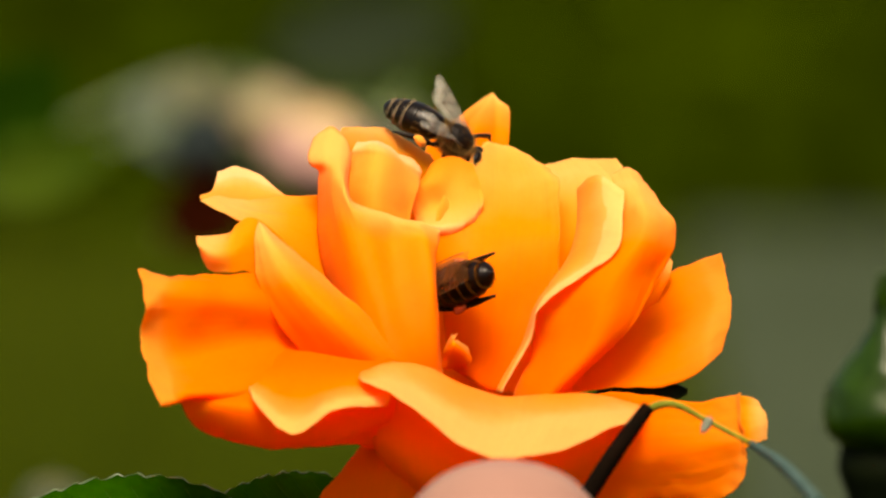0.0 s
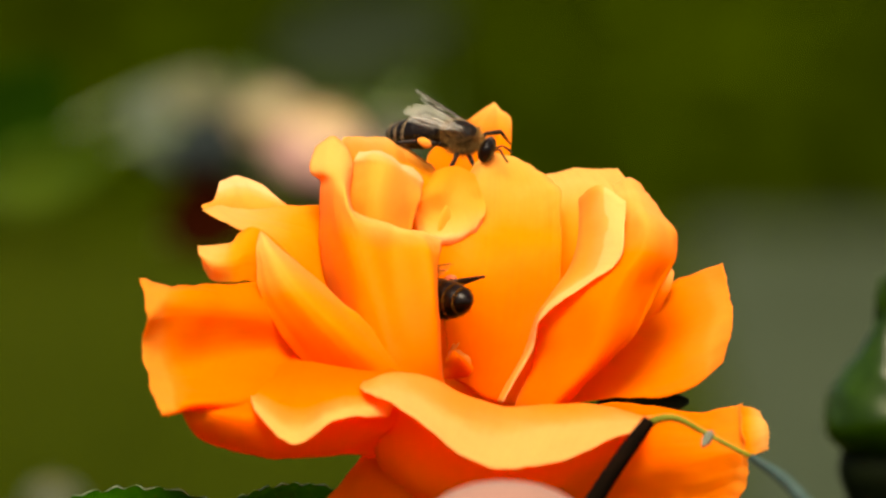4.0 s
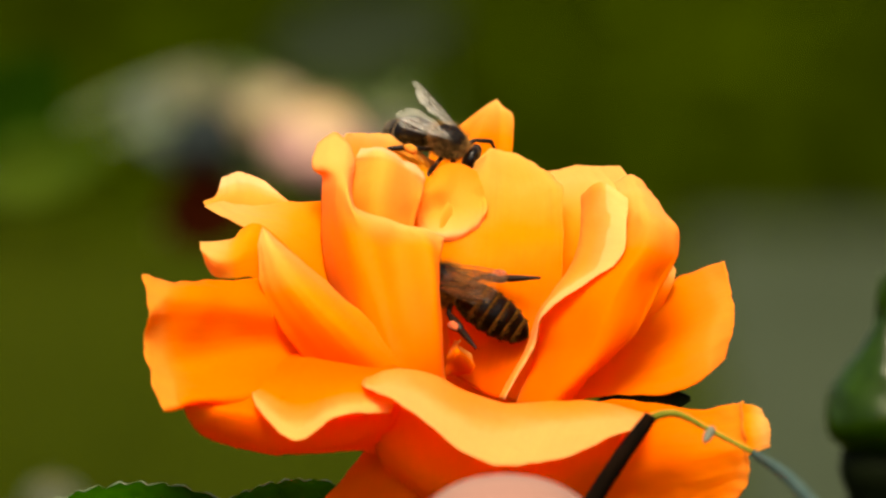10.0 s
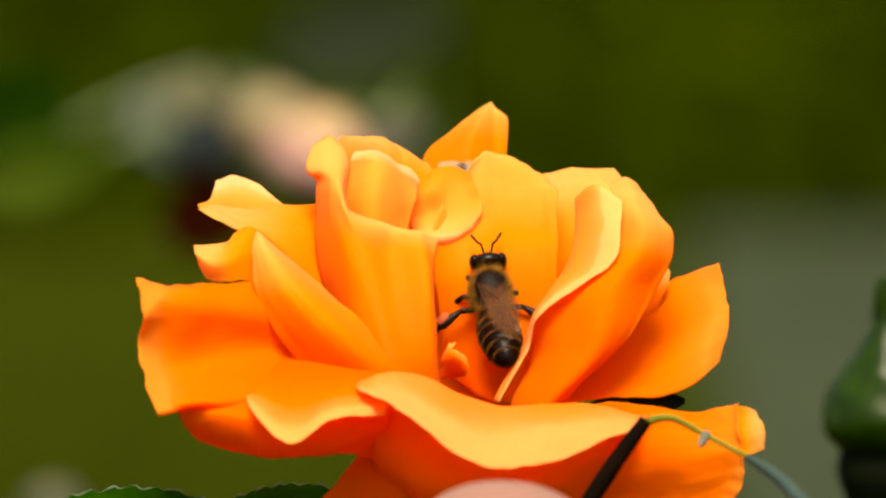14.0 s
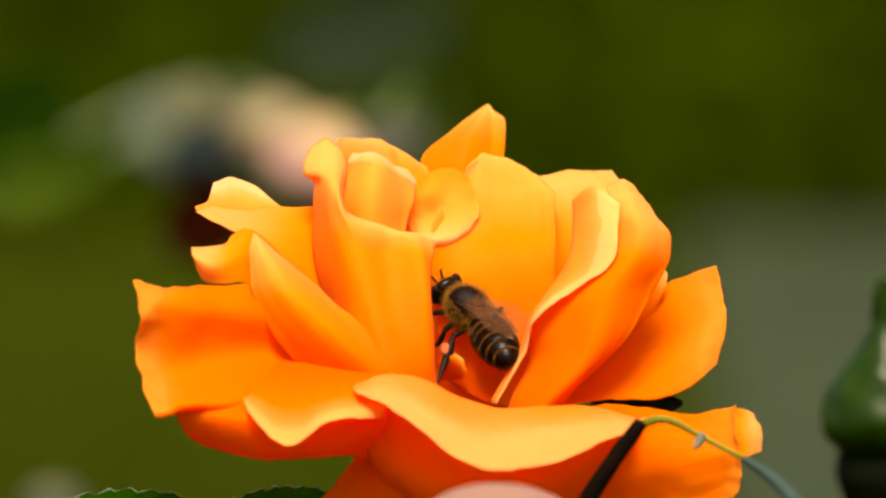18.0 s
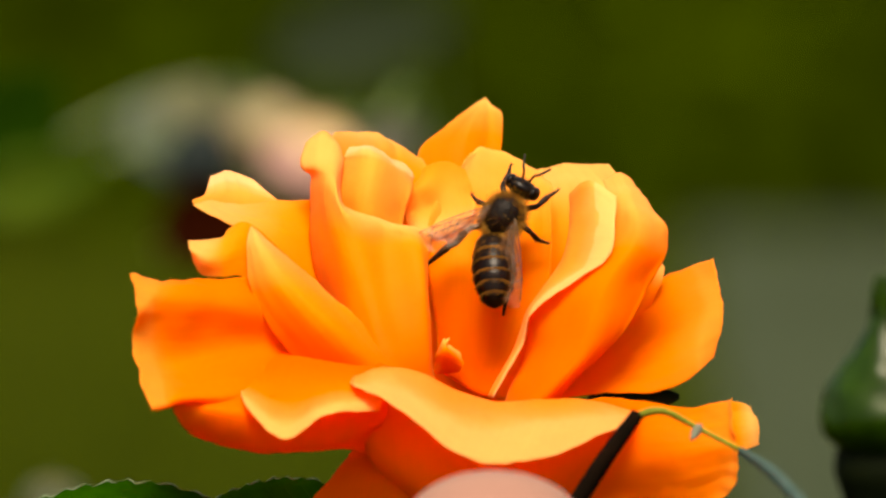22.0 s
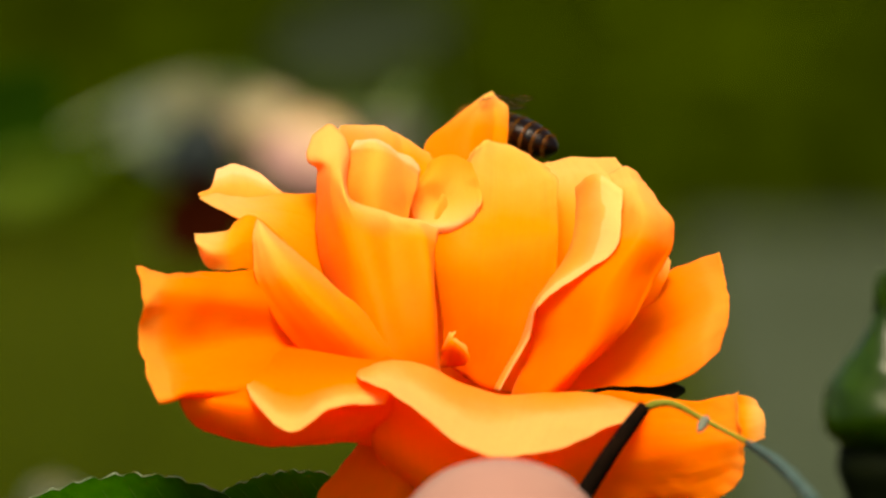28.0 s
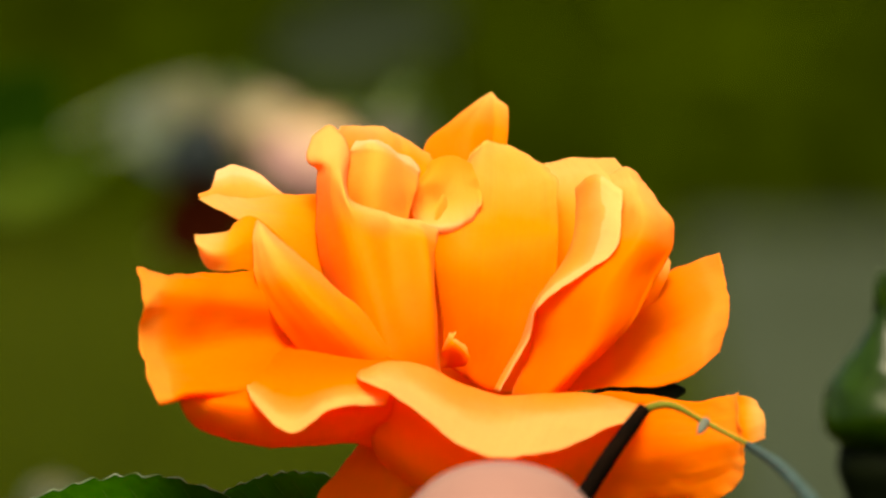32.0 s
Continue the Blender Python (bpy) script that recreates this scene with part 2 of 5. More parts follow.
def petal(parent, sections, ruffle=0.15, mat=None, nu=44, nv=48, name="petal", thick=0.2, label=""):
    """A petal lofted through a few cross-sections from its claw to its rim (mm), with small undulations that grow to the rim."""
    global petal_count
    petal_count += 1
    g = spline(sections, nv)
    g = spline(np.swapaxes(g, 0, 1), nu)
    g = np.swapaxes(g, 0, 1)
    n = grid_normals(g)
    uu, vv = np.meshgrid(np.linspace(0, 1, nu), np.linspace(0, 1, nv))
    rim = np.maximum(np.abs(uu - 0.5) * 2, vv) ** 3
    wave = np.array([[noise.noise(Vector((g[j, i, 0] * 0.22, g[j, i, 1] * 0.22 + petal_count * 7.3, g[j, i, 2] * 0.22))) for i in range(nu)] for j in range(nv)])
    fine = np.array([[noise.noise(Vector((g[j, i, 0] * 0.7, g[j, i, 1] * 0.7 + petal_count * 3.1, g[j, i, 2] * 0.7))) for i in range(nu)] for j in range(nv)])
    pleat = np.array([[noise.noise(Vector((uu[j, i] * 7.0, vv[j, i] * 1.3, petal_count * 4.4))) + 0.5 * noise.noise(Vector((uu[j, i] * 16.0, vv[j, i] * 2.0, petal_count * 6.1))) for i in range(nu)] for j in range(nv)])
    g = g + n * (ruffle * (1.2 + 2.0 * rim) * wave + ruffle * (0.15 + 0.9 * rim) * fine + 0.15 * np.minimum(1, vv * 2) * np.clip(np.linalg.norm(g[:, -1] - g[:, 0], axis=1) / 14, 0, 1)[:, None] * pleat)[..., None]
    # small nicks along the free edge
    along = np.gradient(g, axis=0)
    along /= np.maximum(np.linalg.norm(along, axis=2, keepdims=True), 1e-9)
    nick = np.array([noise.noise(Vector((u * 13, petal_count * 5.7, 0))) + 0.5 * noise.noise(Vector((u * 29, petal_count * 2.9, 4))) for u in uu[0]])
    g = g + along * (vv ** 14 * nick[None, :] * 1.1 * ruffle)[..., None]
    verts = (g.reshape(-1, 3) * MM)
    faces = [(j * nu + i, j * nu + i + 1, (j + 1) * nu + i + 1, (j + 1) * nu + i) for j in range(nv - 1) for i in range(nu - 1)]
    ob = mesh_object(name, verts, faces, mat or ORANGE, parent, label)
    layer = ob.data.uv_layers.new(name="along")
    flat = np.stack([uu.ravel() + petal_count * 2, vv.ravel()], 1)
    index = np.empty(len(ob.data.loops), int)
    ob.data.loops.foreach_get("vertex_index", index)
    layer.data.foreach_set("uv", flat[index].ravel())
    # thin at the rim, fuller in the blade
    body = ob.vertex_groups.new(name="blade")
    depth = np.minimum(np.minimum(uu, 1 - uu) * 8, (1 - vv) * 8).clip(0, 1).ravel()
    for level in range(5):
        ids = np.nonzero((depth * 4).round().astype(int) == level)[0]
        body.add(ids.tolist(), level / 4, "REPLACE")
    solid = ob.modifiers.new("thickness", "SOLIDIFY")
    solid.thickness, solid.offset = thick * MM, 0
    solid.vertex_group, solid.thickness_vertex_group = "blade", 0.25
    return ob


def tube(name, points, radii, mat, parent=None, label="", sides=10, steps=30):
    """A tapered tube along a smooth line (metres)."""
    p, r = spline(points, steps), spline(np.asarray(radii, float)[:, None], steps)[:, 0]
    verts, faces = [], []
    up = Vector((0.3, 0.2, 1)).normalized()
    for i in range(steps):
        t = Vector(p[min(i + 1, steps - 1)] - p[max(i - 1, 0)]).normalized()
        a = t.cross(up).normalized() if abs(t.dot(up)) < 0.98 else t.cross(Vector((1, 0, 0))).normalized()
        b = t.cross(a)
        for k in range(sides):
            w = 2 * math.pi * k / sides
            verts.append(Vector(p[i]) + (a * math.cos(w) + b * math.sin(w)) * r[i])
        if i:
            for k in range(sides):
                faces.append(((i - 1) * sides + k, (i - 1) * sides + (k + 1) % sides, i * sides + (k + 1) % sides, i * sides + k))
    faces.append(tuple(range(sides))[::-1])
    faces.append(tuple((steps - 1) * sides + k for k in range(sides)))
    return mesh_object(name, verts, faces, mat, parent, label)


def revolve(name, profile, mat, parent, label="", sides=24, squash=(1, 1), axis="Z", lumps=0.0, seed=0):
    """A turned body: profile of (radius, height) in mm, lumped a little."""
    prof = spline(profile, 28)
    verts, faces = [], []
    for j, (r, h) in enumerate(prof):
        for k in range(sides):
            w = 2 * math.pi * k / sides
            x, y = max(r, 0) * math.cos(w) * squash[0], max(r, 0) * math.sin(w) * squash[1]
            f = 1 + lumps * noise.noise(Vector((x * 0.4 + seed, y * 0.4, h * 0.4)))
            v = (x * f, y * f, h) if axis == "Z" else (x * f, h, y * f)
            verts.append(Vector(v) * MM)
        if j:
            for k in range(sides):
                q = ((j - 1) * sides + k, (j - 1) * sides + (k + 1) % sides, j * sides + (k + 1) % sides, j * sides + k)
                faces.append(q if axis == "Z" else q[::-1])
    return mesh_object(name, verts, faces, mat, parent, label)


def leaf_blade(name, length, width, mat, parent, m, bend=0.2, fold=0.25, teeth=11, label="", margin=None):
    """A serrated rose leaflet (mm), folded a little along the midrib, pointing along +y of m."""
    n, verts, faces = teeth * 4, [], []
    for i in range(n + 1):
        s = i / n
        w = width / 2 * (math.sin(math.pi * s ** 0.8) ** 0.85) * (1 - 0.1 * ((i % 4) / 4)) + 0.05
        z0 = -bend * length * s * s
        for k in range(-4, 5):
            x = k / 4 * w
            vein = 0.09 * math.sin(s * teeth * 6.28 / 2 - abs(k) * 0.8)
            verts.append(m @ (Vector((x, length * s, z0 + abs(x) * fold + vein * (abs(k) / 4))) * MM))
        if i:
            for k in range(8):
                a = (i - 1) * 9 + k
                faces.append((a, a + 1, a + 10, a + 9))
    ob = mesh_object(name, verts, faces, mat, parent, label)
    if margin:
        # midrib and side veins, a little proud of the blade
        lift = m.to_3x3() @ Vector((0, 0, 0.00012))
        tube("midrib", [verts[i * 9 + 4] + lift for i in range(0, n + 1, 4)], [0.00018 - 0.00012 * i / n for i in range(0, n + 1, 4)], LEAF_VEIN, ob, "", 5, n)
        for i in range(4, n - 6, 5):
            for side in (-1, 1):
                tube("side_vein", [verts[(i + j) * 9 + 4 + side * j] + lift for j in range(4)], [0.00007, 0.00006, 0.00005, 0.00003], LEAF_VEIN, ob, "", 4, 8)
        # thin pale tubes on both edges stand in for the edge highlight
        for k in (0, 8):
            line = [verts[i * 9 + k] for i in range(n + 1)]
            tube("margin", line, [0.00006 + 0.00005 * math.sin(i * 1.1) for i in range(n + 1)], margin, ob, "toothed leaf edge with its highlight painted pale", 5, n * 2)
    solid = ob.modifiers.new("thickness", "SOLIDIFY")
    solid.thickness = 0.3 * MM
    return ob


def ellipsoid(bm, centre, radii, seg=20, rings=14):
    r = bmesh.ops.create_uvsphere(bm, u_segments=seg, v_segments=rings, radius=1.0)
    for v in r["verts"]:
        v.co = Vector((v.co.x * radii[0], v.co.y * radii[1], v.co.z * radii[2])) * MM + Vector(centre) * MM
    return r["verts"]


# ---- ground ----
bm = bmesh.new()
bmesh.ops.create_grid(bm, x_segments=40, y_segments=40, size=400)
for v in bm.verts:
    v.co.z = 0.0
me = bpy.data.meshes.new("ground")
bm.to_mesh(me)
bm.free()
me.materials.append(LAWN)
ground = tagged(new("ground", me), "mown olive-green lawn behind the rose bed", "lawn", kind="structure")


def grass():
    """Short blades over the stretch of lawn that lies in view."""
    rng = np.random.default_rng(4)
    verts, faces = [], []
    for i in range(9000):
        x, y = rng.uniform(-1.2, 1.2), rng.uniform(4.0, 14.0)
        if x > 0.22 + 0.02 * math.sin(y * 3) and y < 8.25:
            continue
        a, h = rng.uniform(0, 6.28), rng.uniform(0.02, 0.05)
        dx, dy = math.cos(a) * 0.004, math.sin(a) * 0.004
        lx, ly = rng.normal(0, 0.015, 2)
        k = len(verts)
        verts += [(x - dx, y - dy, -0.002), (x + dx, y + dy, -0.002), (x + lx, y + ly, h)]
        faces.append((k, k + 1, k + 2))
    return tagged(mesh_object("grass", verts, faces, GRASS, smooth=False), "short olive-green lawn grass", "grass", kind="stuff")


grass()


def hedge():
    """A clipped hedge across the far side of the lawn: a lumpy body under many small leaves."""
    rng = np.random.default_rng(9)
    ob = tagged(new("hedge"), "clipped dark olive hedge across the lawn", "hedge")
    ob.location = (0, 8.3, 0)
    verts, faces = [], []
    nx, nz = 50, 16
    for j in range(nz + 1):
        for i in range(nx + 1):
            x, z = (i / nx - 0.5) * 8, j / nz * 1.6
            verts.append((x, 0.012 * math.sin(x * 7 + z * 5) + 0.25 * (z / 1.6) ** 4, z))
    for j in range(nz):
        for i in range(nx):
            a = j * (nx + 1) + i
            faces.append((a, a + 1, a + nx + 2, a + nx + 1))
    k = len(verts)
    verts += [(-4, 1.0, 1.55), (4, 1.0, 1.55), (4, 1.0, 0), (-4, 1.0, 0)]
    faces += [(nz * (nx + 1), nz * (nx + 1) + nx, k + 1, k), (k, k + 1, k + 2, k + 3)]
    mesh_object("hedge_body", verts, faces, HEDGE, ob, "dense dark inner twigs")
    verts, faces = [], []
    for i in range(16000):
        x, z = rng.uniform(-2.2, 2.2), rng.uniform(0, 1.65)
        c = np.array([x, rng.uniform(-0.12, 0.05) + 0.25 * (z / 1.6) ** 4, z])
        d, e = rng.normal(0, 1, 3) * 0.014, rng.normal(0, 1, 3) * 0.009
        k = len(verts)
        verts += [c - d, c + e, c + d, c - e]
        faces.append((k, k + 1, k + 2, k + 3))
    tagged(mesh_object("hedge_leaves", verts, faces, HEDGE, ob, smooth=False), kind="stuff")
    return ob


hedge()
path = mesh_object("gravel_path", [(0.22, 2.0, 0.006), (0.20, 5.0, 0.006), (0.24, 8.22, 0.006), (4.0, 8.25, 0.006), (4.0, 2.0, 0.006)], [(0, 4, 3, 2, 1)], GRAVEL, smooth=False)
tagged(path, "pale grey-green gravel path beside the lawn", "path", kind="structure")

# ---- the orange rose ----
ROSE_AT = Vector((0.00537, -0.00025, 0.81894))
rose = tagged(new("orange_rose"), "fully open ruffled orange rose blossom on its stem", "rose")
rose.location = ROSE_AT
petal(rose, (
    ((-4.4, 23.8, 29.9), (-1.4, 24.8, 29.8), (-0.1, 23.8, 29.9), (1.0, 23.5, 29.9)),
    ((-6.2, 26.3, 34.5), (-2.0, 28.3, 34.3), (0.0, 26.3, 34.4), (1.2, 26.0, 34.5)),
    ((-7.4, 29.3, 38.9), (-2.6, 30.2, 38.3), (0.1, 27.9, 38.5), (1.4, 27.6, 38.6)),
    ((-4.4, 32.0, 41.6), (-1.7, 32.5, 41.5), (0.3, 30.3, 41.4), (1.6, 30.0, 40.9)),
    ((-1.3, 34.3, 43.8), (-0.4, 34.3, 43.7), (0.3, 32.9, 43.4), (1.6, 32.6, 42.9)),
    ((-0.6, 35.1, 44.1), (-0.2, 35.3, 44.4), (0.2, 34.5, 44.1), (0.8, 34.2, 43.4))), 0.06, MIDDLE)
petal(rose, (
    ((-13.9, 8.5, 32.6), (-10.4, 10.4, 32.4), (-6.2, 12.4, 32.2)),
    ((-15.9, 9.4, 38.5), (-11.0, 14.4, 38.1), (-5.9, 17.0, 36.6)),
    ((-16.4, 11.0, 41.9), (-11.1, 18.2, 40.9), (-6.7, 20.0, 39.0)),
    ((-16.1, 12.2, 42.8), (-12.1, 19.6, 42.0), (-7.3, 21.6, 39.5))), 0.1)
petal(rose, (
    ((4.5, 13.3, 23.8), (11.0, 12.3, 23.9), (15.2, 10.3, 24.1)),
    ((4.5, 15.3, 30.2), (11.0, 14.3, 30.3), (15.2, 12.3, 30.5)),
    ((4.3, 17.2, 33.5), (10.5, 16.2, 33.6), (15.2, 14.2, 33.9)),
    ((4.3, 20.0, 36.0), (10.5, 19.0, 36.1), (15.7, 16.0, 35.2)),
    ((4.9, 23.1, 37.6), (8.5, 23.0, 38.3), (12.8, 21.2, 38.7))), 0.12)
petal(rose, (
    ((-4.8, 4.4, 18.2), (-2.7, 2.8, 17.1), (-0.8, 0.7, 16.3), (1.5, -1.3, 15.9)),
    ((-5.3, 5.6, 21.1), (-2.1, 4.2, 20.1), (0.9, 2.6, 19.1), (4.1, 1.4, 19.2)),
    ((-5.8, 6.2, 25.1), (-2.1, 5.4, 25.0), (2.4, 4.8, 25.3), (6.2, 4.4, 25.9)),
    ((-6.4, 7.2, 30.4), (-1.8, 7.4, 30.4), (3.3, 7.2, 31.0), (6.7, 7.2, 31.6)),
    ((-6.2, 9.4, 34.3), (-1.3, 12.0, 34.6), (3.7, 12.6, 35.1), (6.7, 10.4, 34.7)),
    ((-4.1, 13.4, 37.4), (-0.9, 16.8, 38.4), (3.1, 17.6, 37.8), (6.8, 14.4, 36.7)),
    ((-2.1, 16.4, 39.6), (-0.7, 19.0, 40.2), (1.9, 20.6, 39.5), (6.0, 18.8, 37.6)),
    ((-1.9, 17.6, 40.0), (-0.5, 20.0, 40.4), (1.9, 21.6, 39.6), (6.0, 19.8, 37.7))), 0.2, DEEP)
petal(rose, (
    ((-9.2, 6.2, 11.4), (-4.4, 8.2, 10.9), (1.5, 6.2, 11.4)),
    ((-10.4, 10.0, 18.1), (-4.4, 12.9, 17.8), (2.7, 9.0, 18.3)),
    ((-11.0, 11.7, 25.1), (-5.0, 14.7, 24.8), (3.3, 11.7, 25.1)),
    ((-10.4, 13.2, 30.4), (-4.4, 15.2, 30.1), (2.7, 14.2, 30.2))), 0.2, OUTER)
petal(rose, (
    ((-22.2, 9.3, 30.8), (-18.7, 10.4, 31.8), (-16.3, 11.5, 32.9)),
    ((-30.6, 7.7, 35.5), (-25.8, 11.7, 35.2), (-21.1, 12.8, 35.4)),
    ((-29.8, 10.8, 36.2), (-26.5, 13.9, 36.6), (-22.0, 13.8, 35.3)),
    ((-29.3, 15.0, 37.8), (-27.4, 17.1, 38.1), (-24.8, 16.0, 37.4))), 0.15, PALE)
petal(rose, (
    ((-13.9, 2.5, 23.8), (-13.9, 6.0, 28.1), (-13.9, 9.5, 32.5)),
    ((-19.7, 1.1, 29.3), (-18.6, 5.4, 32.4), (-17.5, 9.8, 35.6)),
    ((-23.8, 0.4, 32.3), (-22.7, 4.6, 34.2), (-21.0, 9.8, 35.6)),
    ((-26.8, 0.6, 34.1), (-26.3, 4.7, 34.9), (-25.2, 8.8, 35.6)),
    ((-30.9, 3.8, 35.9), (-29.7, 5.8, 35.9), (-28.1, 7.8, 35.7))), 0.15)
petal(rose, (
    ((-7.3, 12.6, 38.2), (-6.3, 13.2, 39.1), (-4.3, 14.0, 39.4), (-2.3, 13.6, 38.6)),
    ((-8.6, 10.6, 36.3), (-6.3, 11.0, 37.3), (-4.1, 12.4, 37.5), (-1.7, 12.6, 37.1)),
    ((-8.9, 9.6, 34.6), (-6.1, 10.4, 34.8), (-3.6, 10.6, 35.5), (-1.2, 11.6, 35.8)),
    ((-7.9, 7.4, 33.1), (-5.6, 7.4, 32.9), (-3.0, 8.8, 33.3), (-1.3, 10.4, 34.5)),
    ((-7.1, 8.8, 31.4), (-5.3, 8.4, 31.0), (-2.8, 9.6, 31.9), (-1.3, 10.8, 33.4))), 0.32, YELLOW)
petal(rose, (
    ((-14.9, 1.6, 31.6), (-12.2, 0.4, 31.1), (-9.3, 1.8, 31.4)),
    ((-16.0, 4.4, 35.4), (-12.6, 1.4, 35.3), (-8.7, 4.6, 34.7)),
    ((-16.0, 5.6, 37.8), (-12.4, 2.6, 38.0), (-8.2, 6.2, 36.6)),
    ((-15.4, 7.4, 40.0), (-12.0, 4.6, 40.3), (-7.9, 8.0, 37.8)),
    ((-15.0, 7.4, 40.8), (-11.9, 5.6, 41.1), (-7.7, 8.8, 38.4)),
    ((-14.5, 9.2, 41.3), (-11.7, 8.8, 41.5), (-7.9, 10.4, 38.9))), 0.16, PALE)
petal(rose, (
    ((-13.8, -9.0, 16.8), (-12.1, -11.5, 17.0), (-10.8, -11.8, 16.9), (-10.0, -12.0, 16.9), (-8.2, -11.3, 16.8), (-6.7, -8.5, 16.9), (-5.4, -7.0, 17.2)),
    ((-15.5, -3.0, 22.0), (-13.5, -7.5, 22.4), (-12.0, -8.6, 22.4), (-10.9, -9.0, 22.4), (-9.0, -8.6, 22.0), (-6.5, -7.4, 21.3), (-5.7, -6.4, 20.9)),
    ((-17.5, 1.2, 27.5), (-15.5, -3.0, 27.9), (-13.8, -5.0, 28.0), (-12.2, -5.4, 27.9), (-10.2, -4.4, 27.6), (-7.0, -5.2, 27.3), (-6.1, -4.4, 27.0)),
    ((-18.5, 3.6, 32.5), (-16.8, -0.4, 32.9), (-15.3, -2.6, 33.0), (-13.3, -3.0, 32.5), (-10.8, -1.2, 32.0), (-7.4, -2.2, 31.6), (-6.2, -0.9, 30.9)),
    ((-18.6, 4.6, 36.3), (-17.4, 1.4, 36.6), (-16.1, -0.6, 36.1), (-14.2, -2.4, 34.5), (-10.9, -0.4, 33.4), (-7.5, -0.8, 32.8), (-6.1, 0.8, 31.7)),
    ((-18.4, 5.0, 38.8), (-17.3, 2.0, 39.0), (-16.1, 0.4, 38.3), (-14.9, -1.6, 35.7), (-11.0, 0.2, 34.2), (-8.1, -0.2, 33.5), (-6.0, 1.6, 32.3)),
    ((-19.5, 5.2, 39.9), (-17.6, 3.6, 40.6), (-16.0, 3.2, 40.1), (-15.2, 0.2, 36.1), (-11.1, 1.2, 34.5), (-8.0, 0.8, 33.8), (-5.8, 2.6, 32.6)),
    ((-19.1, 8.0, 42.0), (-17.2, 9.2, 43.2), (-15.2, 6.8, 41.0), (-15.3, 2.2, 36.2), (-11.0, 2.4, 34.4), (-7.9, 2.0, 33.7), (-5.7, 3.8, 32.5))), 0.12, GOLDEN)
petal(rose, (
    ((-18.5, -4.5, 24.5), (-19.7, -2.1, 27.8), (-20.9, 0.3, 31.1)),
    ((-24.9, -5.0, 29.1), (-24.9, -3.7, 32.1), (-24.9, -1.4, 34.4)),
    ((-27.5, -6.0, 29.4), (-27.5, -5.7, 31.7), (-26.9, -1.4, 34.1)),
    ((-29.7, -5.9, 29.6), (-29.0, -6.7, 31.6), (-27.9, -2.5, 33.2)),
    ((-30.6, -5.8, 30.9), (-30.9, -6.6, 32.4), (-31.1, -4.6, 33.2))), 0.12, ORANGE)
petal(rose, (
    ((-16.1, -10.2, 17.6), (-10.8, -11.2, 17.7), (-8.2, -10.1, 18.7)),
    ((-21.1, -9.7, 22.5), (-14.9, -12.2, 23.1), (-10.2, -8.8, 21.5)),
    ((-24.6, -8.1, 28.2), (-20.2, -10.6, 28.7), (-16.0, -5.2, 27.1)),
    ((-25.1, -5.7, 32.3), (-23.1, -6.6, 32.4), (-21.3, -2.7, 31.4)),
    ((-24.9, -3.4, 34.3), (-24.6, -3.4, 34.6), (-24.3, -2.4, 34.2))), 0.12, GOLDEN)
petal(rose, (
    ((-13.8, -7.4, 24.9), (-13.8, -8.7, 22.7), (-13.8, -9.9, 20.5), (-13.8, -10.2, 17.6), (-13.8, -9.4, 15.7)),
    ((-20.8, -4.0, 28.6), (-20.8, -8.0, 25.8), (-20.8, -8.2, 22.3), (-20.7, -11.0, 19.4), (-20.8, -10.4, 16.1)),
    ((-26.1, -6.9, 29.6), (-26.0, -9.8, 26.9), (-26.0, -9.6, 22.1), (-25.7, -17.4, 18.8), (-25.3, -15.5, 15.9)),
    ((-31.9, -8.0, 29.5), (-31.8, -12.4, 27.7), (-31.8, -12.4, 21.3), (-31.4, -21.6, 18.9), (-31.0, -19.0, 17.3)),
    ((-34.2, -9.0, 29.6), (-34.2, -13.4, 27.9), (-34.4, -13.2, 21.5), (-33.1, -22.2, 18.4), (-32.7, -20.6, 17.6)),
    ((-37.1, -10.4, 30.0), (-36.1, -14.6, 26.8), (-36.5, -14.4, 22.6), (-34.8, -22.8, 18.4), (-34.0, -22.8, 17.5))), 0.3, SOFT)
petal(rose, (
    ((-24.7, -4.0, 22.6), (-18.5, -8.0, 22.4), (-13.2, -10.0, 21.5), (-9.2, -12.0, 20.6)),
    ((-25.9, -11.6, 20.2), (-20.2, -15.6, 19.7), (-16.0, -16.0, 19.9), (-10.8, -16.0, 19.9)),
    ((-25.5, -17.0, 19.0), (-20.7, -20.4, 17.0), (-16.1, -19.7, 18.6), (-10.7, -17.9, 18.7)),
    ((-25.0, -20.8, 18.0), (-20.9, -25.1, 14.7), (-16.4, -23.8, 17.3), (-11.4, -19.3, 17.0))), 0.15, OUTER)
petal(rose, (
    ((-31.1, -17.0, 19.0), (-24.8, -17.6, 18.4), (-18.4, -17.4, 18.4), (-10.2, -16.2, 18.3)),
    ((-32.4, -20.0, 17.8), (-24.7, -20.0, 16.5), (-18.3, -19.0, 16.1), (-10.8, -16.5, 15.5)),
    ((-29.7, -16.4, 13.8), (-24.7, -17.2, 12.8), (-18.9, -17.2, 12.8), (-12.3, -14.8, 13.7)),
    ((-23.2, -6.7, 13.0), (-20.8, -7.7, 12.6), (-17.3, -8.8, 12.5), (-11.4, -8.9, 10.9))), 0.12, RED)
